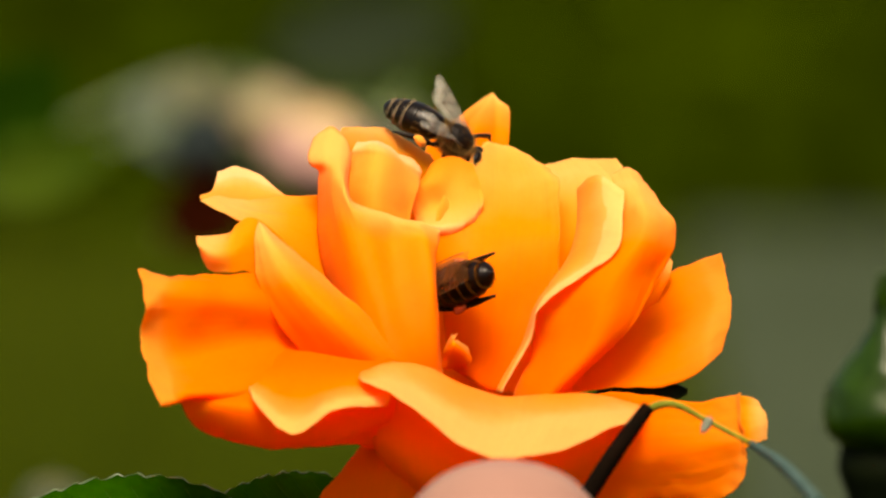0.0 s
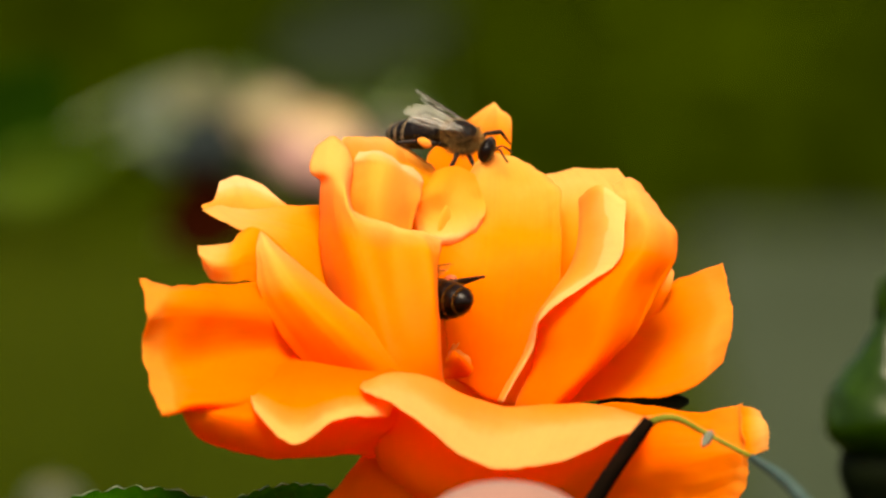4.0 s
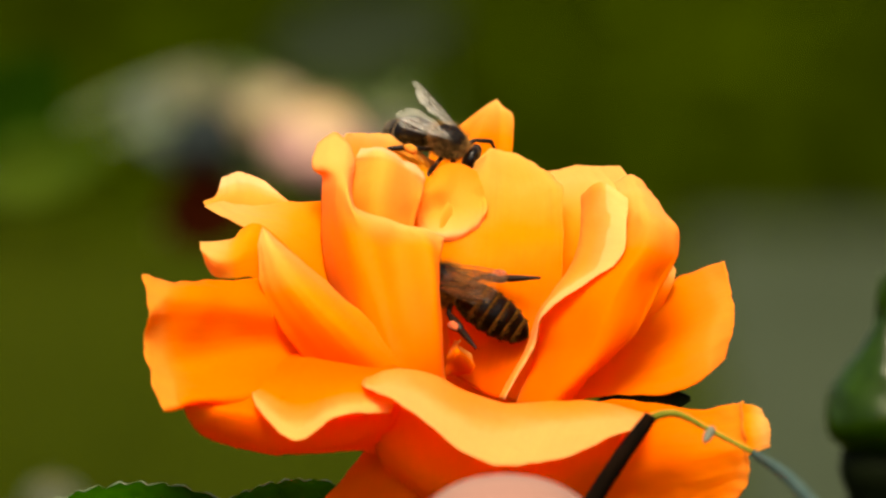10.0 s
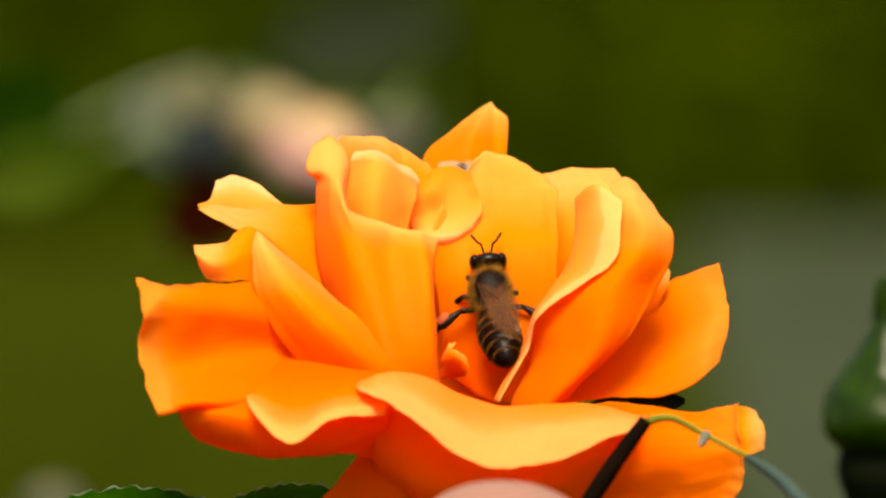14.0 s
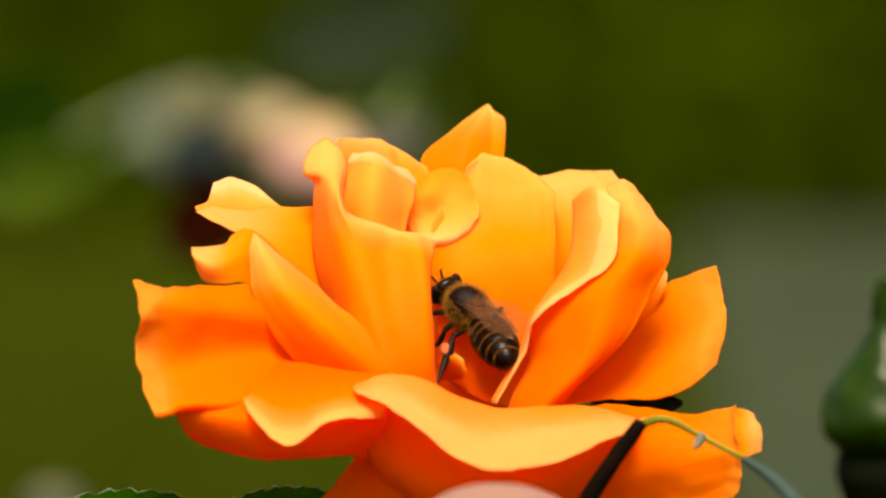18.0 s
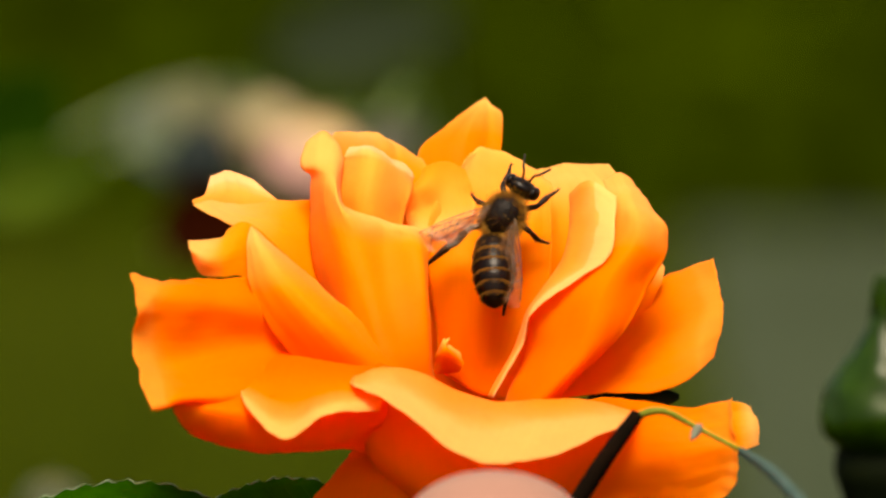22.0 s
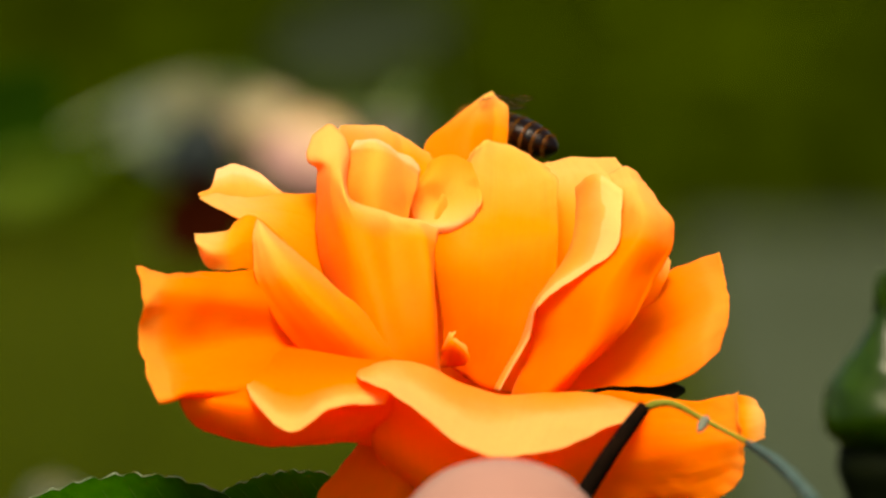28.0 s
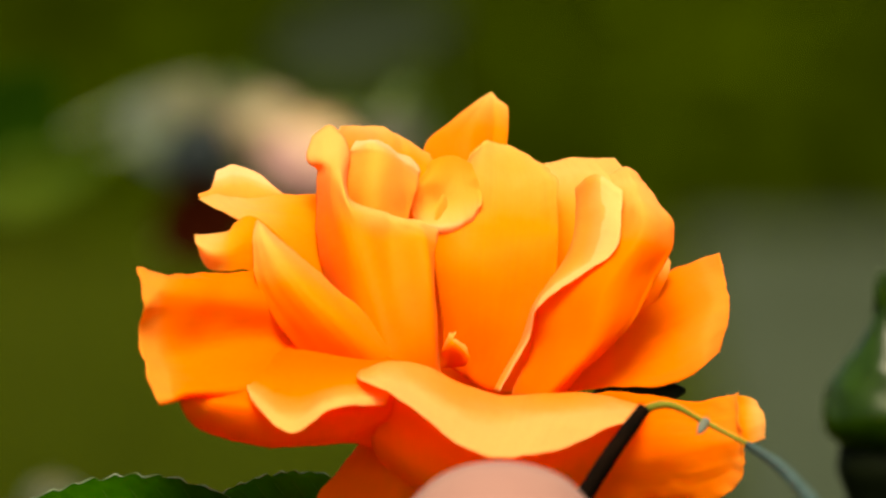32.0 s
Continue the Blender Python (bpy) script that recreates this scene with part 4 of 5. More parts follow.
def honeybee(label, band, pollen, torn, membrane, size, shell, hair, load, deep):
    bee = tagged(new("honeybee"), label, "bee", "honeybees on the rose")
    bm = bmesh.new()
    for v in ellipsoid(bm, (0, 0, 0.1), (2.0, 2.45, 1.95), 28, 20):
        v.co += v.co.normalized() * noise.noise(v.co * 2500) * 0.00012
    part("thorax", bm, FUR, bee, "furry brown thorax")
    rng = np.random.default_rng(11)

    def hairs(name, roots, ways, length, width, mat, parent, label):
        """Fine tapering hairs, one sliver each (mm)."""
        k = len(roots)
        side = np.cross(ways, rng.normal(0, 1, (k, 3)))
        side *= width / np.maximum(np.linalg.norm(side, axis=1, keepdims=True), 1e-6)
        tips = roots + ways * (length * rng.uniform(0.6, 1.25, (k, 1)))
        v = np.stack([roots - side, roots + side, tips], 1).reshape(-1, 3) * MM
        ob = mesh_object(name, v, np.arange(3 * k).reshape(-1, 3).tolist(), mat, parent, label, smooth=False)
        return tagged(ob, kind="stuff")

    d = rng.normal(0, 1, (7000, 3))
    d /= np.linalg.norm(d, axis=1, keepdims=True)
    d = d[~((d[:, 2] > 0.66) & (np.abs(d[:, 1] + 0.1) < 0.7) & (rng.uniform(0, 1, len(d)) < 0.95))]
    ways = d + rng.normal(0, 0.3, d.shape) + np.array([0, -0.25, 0.1])
    hairs("fur", d * [1.97, 2.42, 1.92] + [0, 0, 0.1], ways, 0.62, 0.017, hair, bee, "fine golden hairs")
    bm = bmesh.new()
    ellipsoid(bm, (0, 3.35, -0.45), (1.75, 0.95, 1.55), 24, 16)
    head = part("head", bm, CHITIN, bee, "dark triangular head")
    d = rng.normal(0, 1, (900, 3))
    d /= np.linalg.norm(d, axis=1, keepdims=True)
    hairs("face_hair", d * [1.5, 0.93, 1.5] + [0, 3.35, -0.45], d + rng.normal(0, 0.3, d.shape), 0.3, 0.014, hair, head, "short golden face hair")
    for s in (-1, 1):
        bm = bmesh.new()
        ellipsoid(bm, (1.35 * s, 3.45, -0.3), (0.55, 0.75, 1.2), 16, 12)
        part("eye", bm, EYE_BLACK, head, "large black compound eye")
        tube("antenna", [Vector(p) * MM for p in ((0.35 * s, 4.2, 0.0), (0.6 * s, 5.0, 0.5), (0.9 * s, 5.3, 0.35), (1.5 * s, 6.4, -0.3))], (0.00012, 0.00012, 0.00013, 0.00012), LEG, head, sides=6, steps=14)
    tube("mouthparts", [Vector(p) * MM for p in ((0, 3.7, -1.6), (0, 3.8, -2.4), (0, 3.5, -3.1))], (0.0004, 0.0003, 0.00012), LEG, head, sides=7, steps=8)
    # abdomen: a keyed part of six overlapping rings, each with its hair band
    shape = [(0.45, 0.1), (1.55, -0.5), (1.95, -1.8), (2.12, -3.4), (1.98, -5.2), (1.55, -6.6), (0.95, -7.7), (0.05, -8.3)]
    abdomen = revolve("abdomen", shape, shell, bee, "striped dark abdomen", 28, (1.0, 0.88), "Y")
    abdomen.location = Vector((0, -2.2, -0.15)) * MM
    radius_at = lambda h: float(np.interp(-h, [-q[1] for q in shape], [q[0] for q in shape]))
    for h in (-0.9, -2.1, -3.35, -4.6, -5.8, -6.9):
        r0, r1 = radius_at(h), radius_at(h - 1.15)
        revolve("segment", [(r0 * 0.95, h + 0.05), (r0 + 0.02, h - 0.05), (radius_at(h - 0.6) + 0.05, h - 0.6), (r1 + 0.05, h - 1.10), (r1 * 0.93, h - 1.16)], shell, abdomen, "", 28, (1.0, 0.88), "Y")
        if h < deep:
            tone = band
            revolve("band", [(r0 + 0.03, h + 0.04), (r0 + 0.065, h - 0.02), (radius_at(h - 0.16) + 0.06, h - 0.16), (radius_at(h - 0.22) + 0.03, h - 0.22)], tone, abdomen, "narrow pale band", 28, (1.0, 0.88), "Y", 0.02, 3 + h)
            rows = rng.integers(0, 3, 420)
            w = rng.uniform(0, 2 * math.pi, 420)
            y = h - 0.02 - 0.11 * rows
            rad = np.interp(-y, [-q[1] for q in shape], [q[0] for q in shape]) + 0.05
            out = np.stack([np.cos(w), np.zeros(420), np.sin(w) * 0.88], 1)
            hairs("hair_band", out * rad[:, None] + np.stack([0 * w, y, 0 * w], 1), out * 0.3 + [0, -1, 0] + rng.normal(0, 0.22, out.shape), 0.3, 0.028, tone, abdomen, "band of short pale hairs")
    w, y = rng.uniform(0, 2 * math.pi, 700), -rng.uniform(0.1, 1, 700) ** 2.2 * 3.0
    rad = np.interp(-y, [-q[1] for q in shape], [q[0] for q in shape]) + 0.03
    out = np.stack([np.cos(w), np.zeros(700), np.sin(w) * 0.88], 1)
    hairs("down", out * rad[:, None] + np.stack([0 * w, y, 0 * w], 1), out * 0.5 + [0, -1, 0] + rng.normal(0, 0.3, out.shape), 0.42, 0.012, hair, abdomen, "thin brown down")
    wings = []
    for s in (-1, 1):
        for nm, ln, wd, root in (("forewing", 9.3 if load < 0.9 else 8.2, 3.2, (1.25, 0.5, 1.5)), ("hindwing", 6.4, 2.2, (1.2, -0.5, 1.25))):
            w, outline = wing_mesh(nm, ln, wd, s, bee, membrane, torn if nm == "forewing" else 0.0)
            w.location = Vector((root[0] * s, root[1], root[2])) * MM
            wing_veins(w, outline, s)
            wings.append((w, s, nm))
    bee.scale = (size, size, size)
    legs = []
    for s in (-1, 1):
        reach = load > 0.9 and s < 0      # one foreleg stretched out to the next petal
        fore = ((-3.0, 2.4, 0.2), (-4.3, 4.0, 0.5), (-4.7, 5.3, -0.7)) if reach else ((2.2 * s, 2.4, -1.6), (2.6 * s, 3.6, -2.6), (3.2 * s, 4.6, -3.2))
        legs.append(leg(bee, (0.9 * s, 1.5, -1.3), *fore))
        legs.append(leg(bee, (1.1 * s, 0.2, -1.4), (2.8 * s, 0.3, -1.4), (3.6 * s, 0.2, -2.8), (4.6 * s, 0.6, -3.3)))
        hind = ((2.4, -2.3, -0.8), (2.9, -4.8, -1.7), (3.5, -7.0, -2.8)) if load > 0.9 else ((2.2, -3.0, -0.7), (2.7, -5.8, -1.2), (3.2, -9.1, -1.2))
        if reach:
            hind = ((1.8, -2.2, -1.4), (2.0, -4.0, -2.4), (2.2, -5.5, -3.2))
        legs.append(leg(bee, (1.0 * s, -1.2, -1.2), *[(p[0] * s, p[1], p[2]) for p in hind], pollen, load))
    return bee, abdomen, wings, legs


bee_top, top_abdomen, top_wings, top_legs = honeybee("dark brown honeybee with ragged wings and orange pollen loads", BAND, POLLEN, 0.35, WING, 0.87, CHITIN, HAIR, 1.0, -4.0)
bee_heart, heart_abdomen, heart_wings, heart_legs = honeybee("striped amber honeybee with red-orange pollen loads", AMBER, RED_POLLEN, 0.0, AMBER_WING, 1.05, BROWN_CHITIN, RUST_HAIR, 0.85, -1.0)
bee_top.location = (0.0010, 0.0092, 0.8608)
bee_heart.location = (-0.0029, 0.0045, 0.8453)


def wing_rows(wing, side, kind, states, flaps=(), tilt=0):
    """states: (seconds, spread, lift, a turn common to both sides, a roll) in degrees; flaps: (from, to) stretches of beating flight."""
    rows = []
    loc = wing.location.copy()

    def put(t, spread, lift, yaw=0, roll=tilt):
        if kind == "hindwing":
            spread, lift = spread * 1.15 + 4, lift * 0.8 - 3
        rows.append((t, Matrix.Translation(loc) @ pose(0, 0, 0, 0, 0, spread * side + yaw) @ pose(0, 0, 0, -lift, roll * side, 0)))
    for t, spread, lift, *turn in states:
        if not any(a <= t <= b for a, b in flaps):
            put(t, spread, lift, *turn)
    for a, b in flaps:
        n = int((b - a) * 30)
        for i in range(n + 1):
            put(a + i / 30, 85, 0, 0, 55 if i % 2 else -45)
    rows.sort(key=lambda r: r[0])
    walk(wing, rows)


def motions():
    walk(rose, [
    (0.0, pose(0.00562, -0.00026, 0.81885, 0, -0.14, 0)),
    (0.5, pose(0.00561, -0.00026, 0.81880, 0, -0.13, 0)),
    (1.0, pose(0.00555, -0.00029, 0.81858, 0, -0.21, 0)),
    (1.5, pose(0.00555, -0.00028, 0.81862, 0, -0.23, 0)),
    (2.0, pose(0.00556, -0.00029, 0.81853, 0, -0.15, 0)),
    (2.5, pose(0.00547, -0.00032, 0.81823, 0, -0.27, 0)),
    (3.0, pose(0.00536, -0.00035, 0.81792, 0, -0.22, 0)),
    (3.5, pose(0.00575, -0.00037, 0.81781, 0, -0.04, 0)),
    (5.5, pose(0.00569, -0.00036, 0.81787, 0, -0.18, 0)),
    (6.0, pose(0.00584, -0.00033, 0.81812, 0, -0.23, 0)),
    (6.5, pose(0.00599, -0.00033, 0.81821, 0, -0.10, 0)),
    (7.0, pose(0.00583, -0.00031, 0.81831, 0, -0.23, 0)),
    (7.5, pose(0.00566, -0.00034, 0.81806, 0, -0.22, 0)),
    (8.0, pose(0.00561, -0.00036, 0.81792, 0, -0.11, 0)),
    (8.5, pose(0.00580, -0.00034, 0.81807, 0, -0.29, 0)),
    (9.0, pose(0.00602, -0.00033, 0.81812, 0, -0.01, 0)),
    (9.5, pose(0.00560, -0.00031, 0.81835, 0, -0.06, 0)),
    (10.0, pose(0.00585, -0.00033, 0.81814, 0, 0.11, 0)),
    (10.5, pose(0.00594, -0.00031, 0.81831, 0, 0.13, 0)),
    (11.0, pose(0.00565, -0.00029, 0.81852, 0, -0.08, 0)),
    (11.5, pose(0.00536, -0.00032, 0.81821, 0, 0.06, 0)),
    (12.0, pose(0.00534, -0.00032, 0.81828, 0, -0.14, 0)),
    (12.5, pose(0.00550, -0.00026, 0.81878, 0, -0.09, 0)),
    (13.0, pose(0.00534, -0.00024, 0.81902, 0, 0.09, 0)),
    (13.5, pose(0.00532, -0.00031, 0.81833, 0, 0.22, 0)),
    (14.0, pose(0.00532, -0.00036, 0.81786, 0, -0.01, 0)),
    (14.5, pose(0.00527, -0.00037, 0.81774, 0, 0.16, 0)),
    (16.5, pose(0.00517, -0.00037, 0.81776, 0, 0.22, 0)),
    (17.0, pose(0.00467, -0.00037, 0.81778, 0, -0.11, 0)),
    (17.5, pose(0.00476, -0.00040, 0.81748, 0, 0.06, 0)),
    (18.0, pose(0.00504, -0.00039, 0.81764, 0, 0.00, 0)),
    (18.5, pose(0.00493, -0.00036, 0.81785, 0, 0.05, 0)),
    (19.0, pose(0.00482, -0.00040, 0.81751, 0, 0.09, 0)),
    (19.5, pose(0.00458, -0.00039, 0.81757, 0, -0.46, 0)),
    (20.0, pose(0.00489, -0.00034, 0.81806, 0, -0.15, 0)),
    (20.5, pose(0.00475, -0.00026, 0.81878, 0, -0.03, 0)),
    (21.0, pose(0.00502, -0.00034, 0.81803, 0, 0.03, 0)),
    (21.5, pose(0.00505, -0.00038, 0.81773, 0, -0.03, 0)),
    (22.0, pose(0.00472, -0.00031, 0.81832, 0, 0.01, 0)),
    (22.5, pose(0.00488, -0.00029, 0.81854, 0, 0.07, 0)),
    (23.0, pose(0.00520, -0.00031, 0.81838, 0, -0.12, 0)),
    (23.5, pose(0.00522, -0.00032, 0.81824, 0, 0.17, 0)),
    (24.0, pose(0.00489, -0.00031, 0.81831, 0, 0.08, 0)),
    (24.5, pose(0.00525, -0.00033, 0.81811, 0, 0.14, 0)),
    (25.0, pose(0.00545, -0.00030, 0.81840, 0, 0.06, 0)),
    (25.5, pose(0.00516, -0.00025, 0.81893, 0, 0.04, 0)),
    (27.5, pose(0.00535, -0.00025, 0.81891, 0, 0.03, 0)),
    (28.0, pose(0.00534, -0.00024, 0.81901, 0, 0.05, 0)),
    (28.5, pose(0.00557, -0.00026, 0.81885, 0, 0.01, 0)),
    (29.0, pose(0.00546, -0.00026, 0.81884, 0, 0.12, 0)),
    (29.5, pose(0.00529, -0.00025, 0.81896, 0, -0.01, 0)),
    (30.0, pose(0.00537, -0.00025, 0.81894, 0, 0.00, 0)),
    (30.5, pose(0.00537, -0.00025, 0.81894, 0, 0.00, 0)),
    (31.0, pose(0.00537, -0.00025, 0.81894, 0, 0.00, 0)),
    (31.5, pose(0.00537, -0.00025, 0.81894, 0, 0.00, 0)),
    (32.0, pose(0.00537, -0.00025, 0.81894, 0, 0.00, 0)),
    ])
    walk(bent, [
    (0.0, pose(0.01496, -0.03256, 0.82717, 0, 0.00, 0)),
    (0.5, pose(0.01487, -0.03258, 0.82700, 0, 0.00, 0)),
    (1.0, pose(0.01487, -0.03260, 0.82683, 0, 0.00, 0)),
    (1.5, pose(0.01487, -0.03260, 0.82683, 0, 0.00, 0)),
    (2.0, pose(0.01487, -0.03261, 0.82674, 0, 0.00, 0)),
    (2.5, pose(0.01469, -0.03265, 0.82639, 0, 0.00, 0)),
    (3.0, pose(0.01461, -0.03268, 0.82605, 0, 0.00, 0)),
    (3.5, pose(0.01504, -0.03271, 0.82578, 0, 0.00, 0)),
    (5.5, pose(0.01504, -0.03269, 0.82596, 0, 0.00, 0)),
    (6.0, pose(0.01522, -0.03266, 0.82622, 0, 0.00, 0)),
    (6.5, pose(0.01530, -0.03266, 0.82631, 0, 0.00, 0)),
    (7.0, pose(0.01522, -0.03264, 0.82648, 0, 0.00, 0)),
    (7.5, pose(0.01504, -0.03266, 0.82622, 0, 0.00, 0)),
    (8.0, pose(0.01487, -0.03269, 0.82596, 0, 0.00, 0)),
    (8.5, pose(0.01522, -0.03266, 0.82622, 0, 0.00, 0)),
    (9.0, pose(0.01530, -0.03266, 0.82631, 0, 0.00, 0)),
    (9.5, pose(0.01487, -0.03263, 0.82657, 0, 0.00, 0)),
    (10.0, pose(0.01522, -0.03266, 0.82622, 0, 0.00, 0)),
    (10.5, pose(0.01530, -0.03264, 0.82648, 0, 0.00, 0)),
    (11.0, pose(0.01496, -0.03262, 0.82665, 0, 0.00, 0)),
    (11.5, pose(0.01461, -0.03265, 0.82639, 0, 0.00, 0)),
    (12.0, pose(0.01469, -0.03265, 0.82639, 0, 0.00, 0)),
    (12.5, pose(0.01478, -0.03256, 0.82717, 0, 0.00, 0)),
    (13.0, pose(0.01469, -0.03255, 0.82735, 0, 0.00, 0)),
    (13.5, pose(0.01461, -0.03264, 0.82648, 0, 0.00, 0)),
    (14.0, pose(0.01469, -0.03271, 0.82578, 0, 0.00, 0)),
    (14.5, pose(0.01443, -0.03271, 0.82578, 0, 0.00, 0)),
    (16.5, pose(0.01425, -0.03271, 0.82578, 0, 0.00, 0)),
    (17.0, pose(0.01382, -0.03271, 0.82578, 0, 0.00, 0)),
    (17.5, pose(0.01391, -0.03275, 0.82544, 0, 0.00, 0)),
    (18.0, pose(0.01425, -0.03273, 0.82561, 0, 0.00, 0)),
    (18.5, pose(0.01417, -0.03270, 0.82587, 0, 0.00, 0)),
    (19.0, pose(0.01391, -0.03275, 0.82544, 0, 0.00, 0)),
    (19.5, pose(0.01382, -0.03274, 0.82552, 0, 0.00, 0)),
    (20.0, pose(0.01408, -0.03266, 0.82622, 0, 0.00, 0)),
    (20.5, pose(0.01391, -0.03255, 0.82727, 0, 0.00, 0)),
    (21.0, pose(0.01425, -0.03269, 0.82596, 0, 0.00, 0)),
    (21.5, pose(0.01425, -0.03273, 0.82561, 0, 0.00, 0)),
    (22.0, pose(0.01391, -0.03264, 0.82648, 0, 0.00, 0)),
    (22.5, pose(0.01417, -0.03261, 0.82674, 0, 0.00, 0)),
    (23.0, pose(0.01452, -0.03264, 0.82648, 0, 0.00, 0)),
    (23.5, pose(0.01443, -0.03266, 0.82631, 0, 0.00, 0)),
    (24.0, pose(0.01417, -0.03265, 0.82639, 0, 0.00, 0)),
    (24.5, pose(0.01452, -0.03267, 0.82614, 0, 0.00, 0)),
    (25.0, pose(0.01478, -0.03264, 0.82648, 0, 0.00, 0)),
    (25.5, pose(0.01443, -0.03255, 0.82727, 0, 0.00, 0)),
    (27.5, pose(0.01469, -0.03257, 0.82709, 0, 0.00, 0)),
    (28.0, pose(0.01461, -0.03255, 0.82727, 0, 0.00, 0)),
    (28.5, pose(0.01487, -0.03258, 0.82700, 0, 0.00, 0)),
    (29.0, pose(0.01478, -0.03257, 0.82709, 0, 0.00, 0)),
    (29.5, pose(0.01461, -0.03255, 0.82727, 0, 0.00, 0)),
    (30.0, pose(0.01461, -0.03257, 0.82709, 0, 0.00, 0)),
    (30.5, pose(0.01461, -0.03257, 0.82709, 0, 0.00, 0)),
    (31.0, pose(0.01461, -0.03257, 0.82709, 0, 0.00, 0)),
    (31.5, pose(0.01461, -0.03257, 0.82709, 0, 0.00, 0)),
    (32.0, pose(0.01461, -0.03257, 0.82709, 0, 0.00, 0)),
    ])
    walk(spray, [
    (0.0, pose(-0.02229, -0.00796, 0.82206, 0, 0.00, 0)),
    (0.5, pose(-0.02229, -0.00797, 0.82197, 0, 0.00, 0)),
    (1.0, pose(-0.02248, -0.00800, 0.82170, 0, 0.00, 0)),
    (1.5, pose(-0.02248, -0.00800, 0.82170, 0, 0.00, 0)),
    (2.0, pose(-0.02238, -0.00800, 0.82170, 0, 0.00, 0)),
    (2.5, pose(-0.02256, -0.00805, 0.82126, 0, 0.00, 0)),
    (3.0, pose(-0.02256, -0.00807, 0.82107, 0, 0.00, 0)),
    (3.5, pose(-0.02238, -0.00810, 0.82081, 0, 0.00, 0)),
    (5.5, pose(-0.02229, -0.00809, 0.82090, 0, 0.00, 0)),
    (6.0, pose(-0.02202, -0.00806, 0.82117, 0, 0.00, 0)),
    (6.5, pose(-0.02211, -0.00806, 0.82117, 0, 0.00, 0)),
    (7.0, pose(-0.02221, -0.00805, 0.82126, 0, 0.00, 0)),
    (7.5, pose(-0.02221, -0.00806, 0.82117, 0, 0.00, 0)),
    (8.0, pose(-0.02248, -0.00809, 0.82090, 0, 0.00, 0)),
    (8.5, pose(-0.02211, -0.00806, 0.82117, 0, 0.00, 0)),
    (9.0, pose(-0.02194, -0.00805, 0.82126, 0, 0.00, 0)),
    (9.5, pose(-0.02229, -0.00803, 0.82143, 0, 0.00, 0)),
    (10.0, pose(-0.02202, -0.00805, 0.82126, 0, 0.00, 0)),
    (10.5, pose(-0.02211, -0.00804, 0.82134, 0, 0.00, 0)),
    (11.0, pose(-0.02238, -0.00802, 0.82152, 0, 0.00, 0)),
    (11.5, pose(-0.02265, -0.00805, 0.82126, 0, 0.00, 0)),
    (12.0, pose(-0.02274, -0.00806, 0.82117, 0, 0.00, 0)),
    (12.5, pose(-0.02256, -0.00798, 0.82188, 0, 0.00, 0)),
    (13.0, pose(-0.02265, -0.00796, 0.82206, 0, 0.00, 0)),
    (13.5, pose(-0.02265, -0.00804, 0.82134, 0, 0.00, 0)),
    (14.0, pose(-0.02265, -0.00810, 0.82081, 0, 0.00, 0)),
    (14.5, pose(-0.02283, -0.00810, 0.82081, 0, 0.00, 0)),
    (16.5, pose(-0.02310, -0.00809, 0.82090, 0, 0.00, 0)),
    (17.0, pose(-0.02328, -0.00810, 0.82081, 0, 0.00, 0)),
    (17.5, pose(-0.02328, -0.00812, 0.82054, 0, 0.00, 0)),
    (18.0, pose(-0.02310, -0.00812, 0.82054, 0, 0.00, 0)),
    (18.5, pose(-0.02319, -0.00809, 0.82090, 0, 0.00, 0)),
    (19.0, pose(-0.02328, -0.00811, 0.82063, 0, 0.00, 0)),
    (19.5, pose(-0.02364, -0.00815, 0.82027, 0, 0.00, 0)),
    (20.0, pose(-0.02328, -0.00807, 0.82107, 0, 0.00, 0)),
    (20.5, pose(-0.02337, -0.00799, 0.82179, 0, 0.00, 0)),
    (21.0, pose(-0.02292, -0.00807, 0.82107, 0, 0.00, 0)),
    (21.5, pose(-0.02301, -0.00811, 0.82072, 0, 0.00, 0)),
    (22.0, pose(-0.02328, -0.00803, 0.82143, 0, 0.00, 0)),
    (22.5, pose(-0.02310, -0.00800, 0.82170, 0, 0.00, 0)),
    (23.0, pose(-0.02274, -0.00803, 0.82143, 0, 0.00, 0)),
    (23.5, pose(-0.02274, -0.00803, 0.82143, 0, 0.00, 0)),
    (24.0, pose(-0.02310, -0.00803, 0.82143, 0, 0.00, 0)),
    (24.5, pose(-0.02265, -0.00805, 0.82126, 0, 0.00, 0)),
    (25.0, pose(-0.02256, -0.00803, 0.82143, 0, 0.00, 0)),
    (25.5, pose(-0.02274, -0.00796, 0.82206, 0, 0.00, 0)),
    (27.5, pose(-0.02265, -0.00797, 0.82197, 0, 0.00, 0)),
    (28.0, pose(-0.02256, -0.00796, 0.82215, 0, 0.00, 0)),
    (28.5, pose(-0.02238, -0.00798, 0.82188, 0, 0.00, 0)),
    (29.0, pose(-0.02238, -0.00797, 0.82197, 0, 0.00, 0)),
    (29.5, pose(-0.02256, -0.00796, 0.82206, 0, 0.00, 0)),
    (30.0, pose(-0.02248, -0.00796, 0.82206, 0, 0.00, 0)),
    (30.5, pose(-0.02248, -0.00796, 0.82206, 0, 0.00, 0)),
    (31.0, pose(-0.02248, -0.00796, 0.82206, 0, 0.00, 0)),
    (31.5, pose(-0.02248, -0.00796, 0.82206, 0, 0.00, 0)),
    (32.0, pose(-0.02248, -0.00796, 0.82206, 0, 0.00, 0)),
    ])
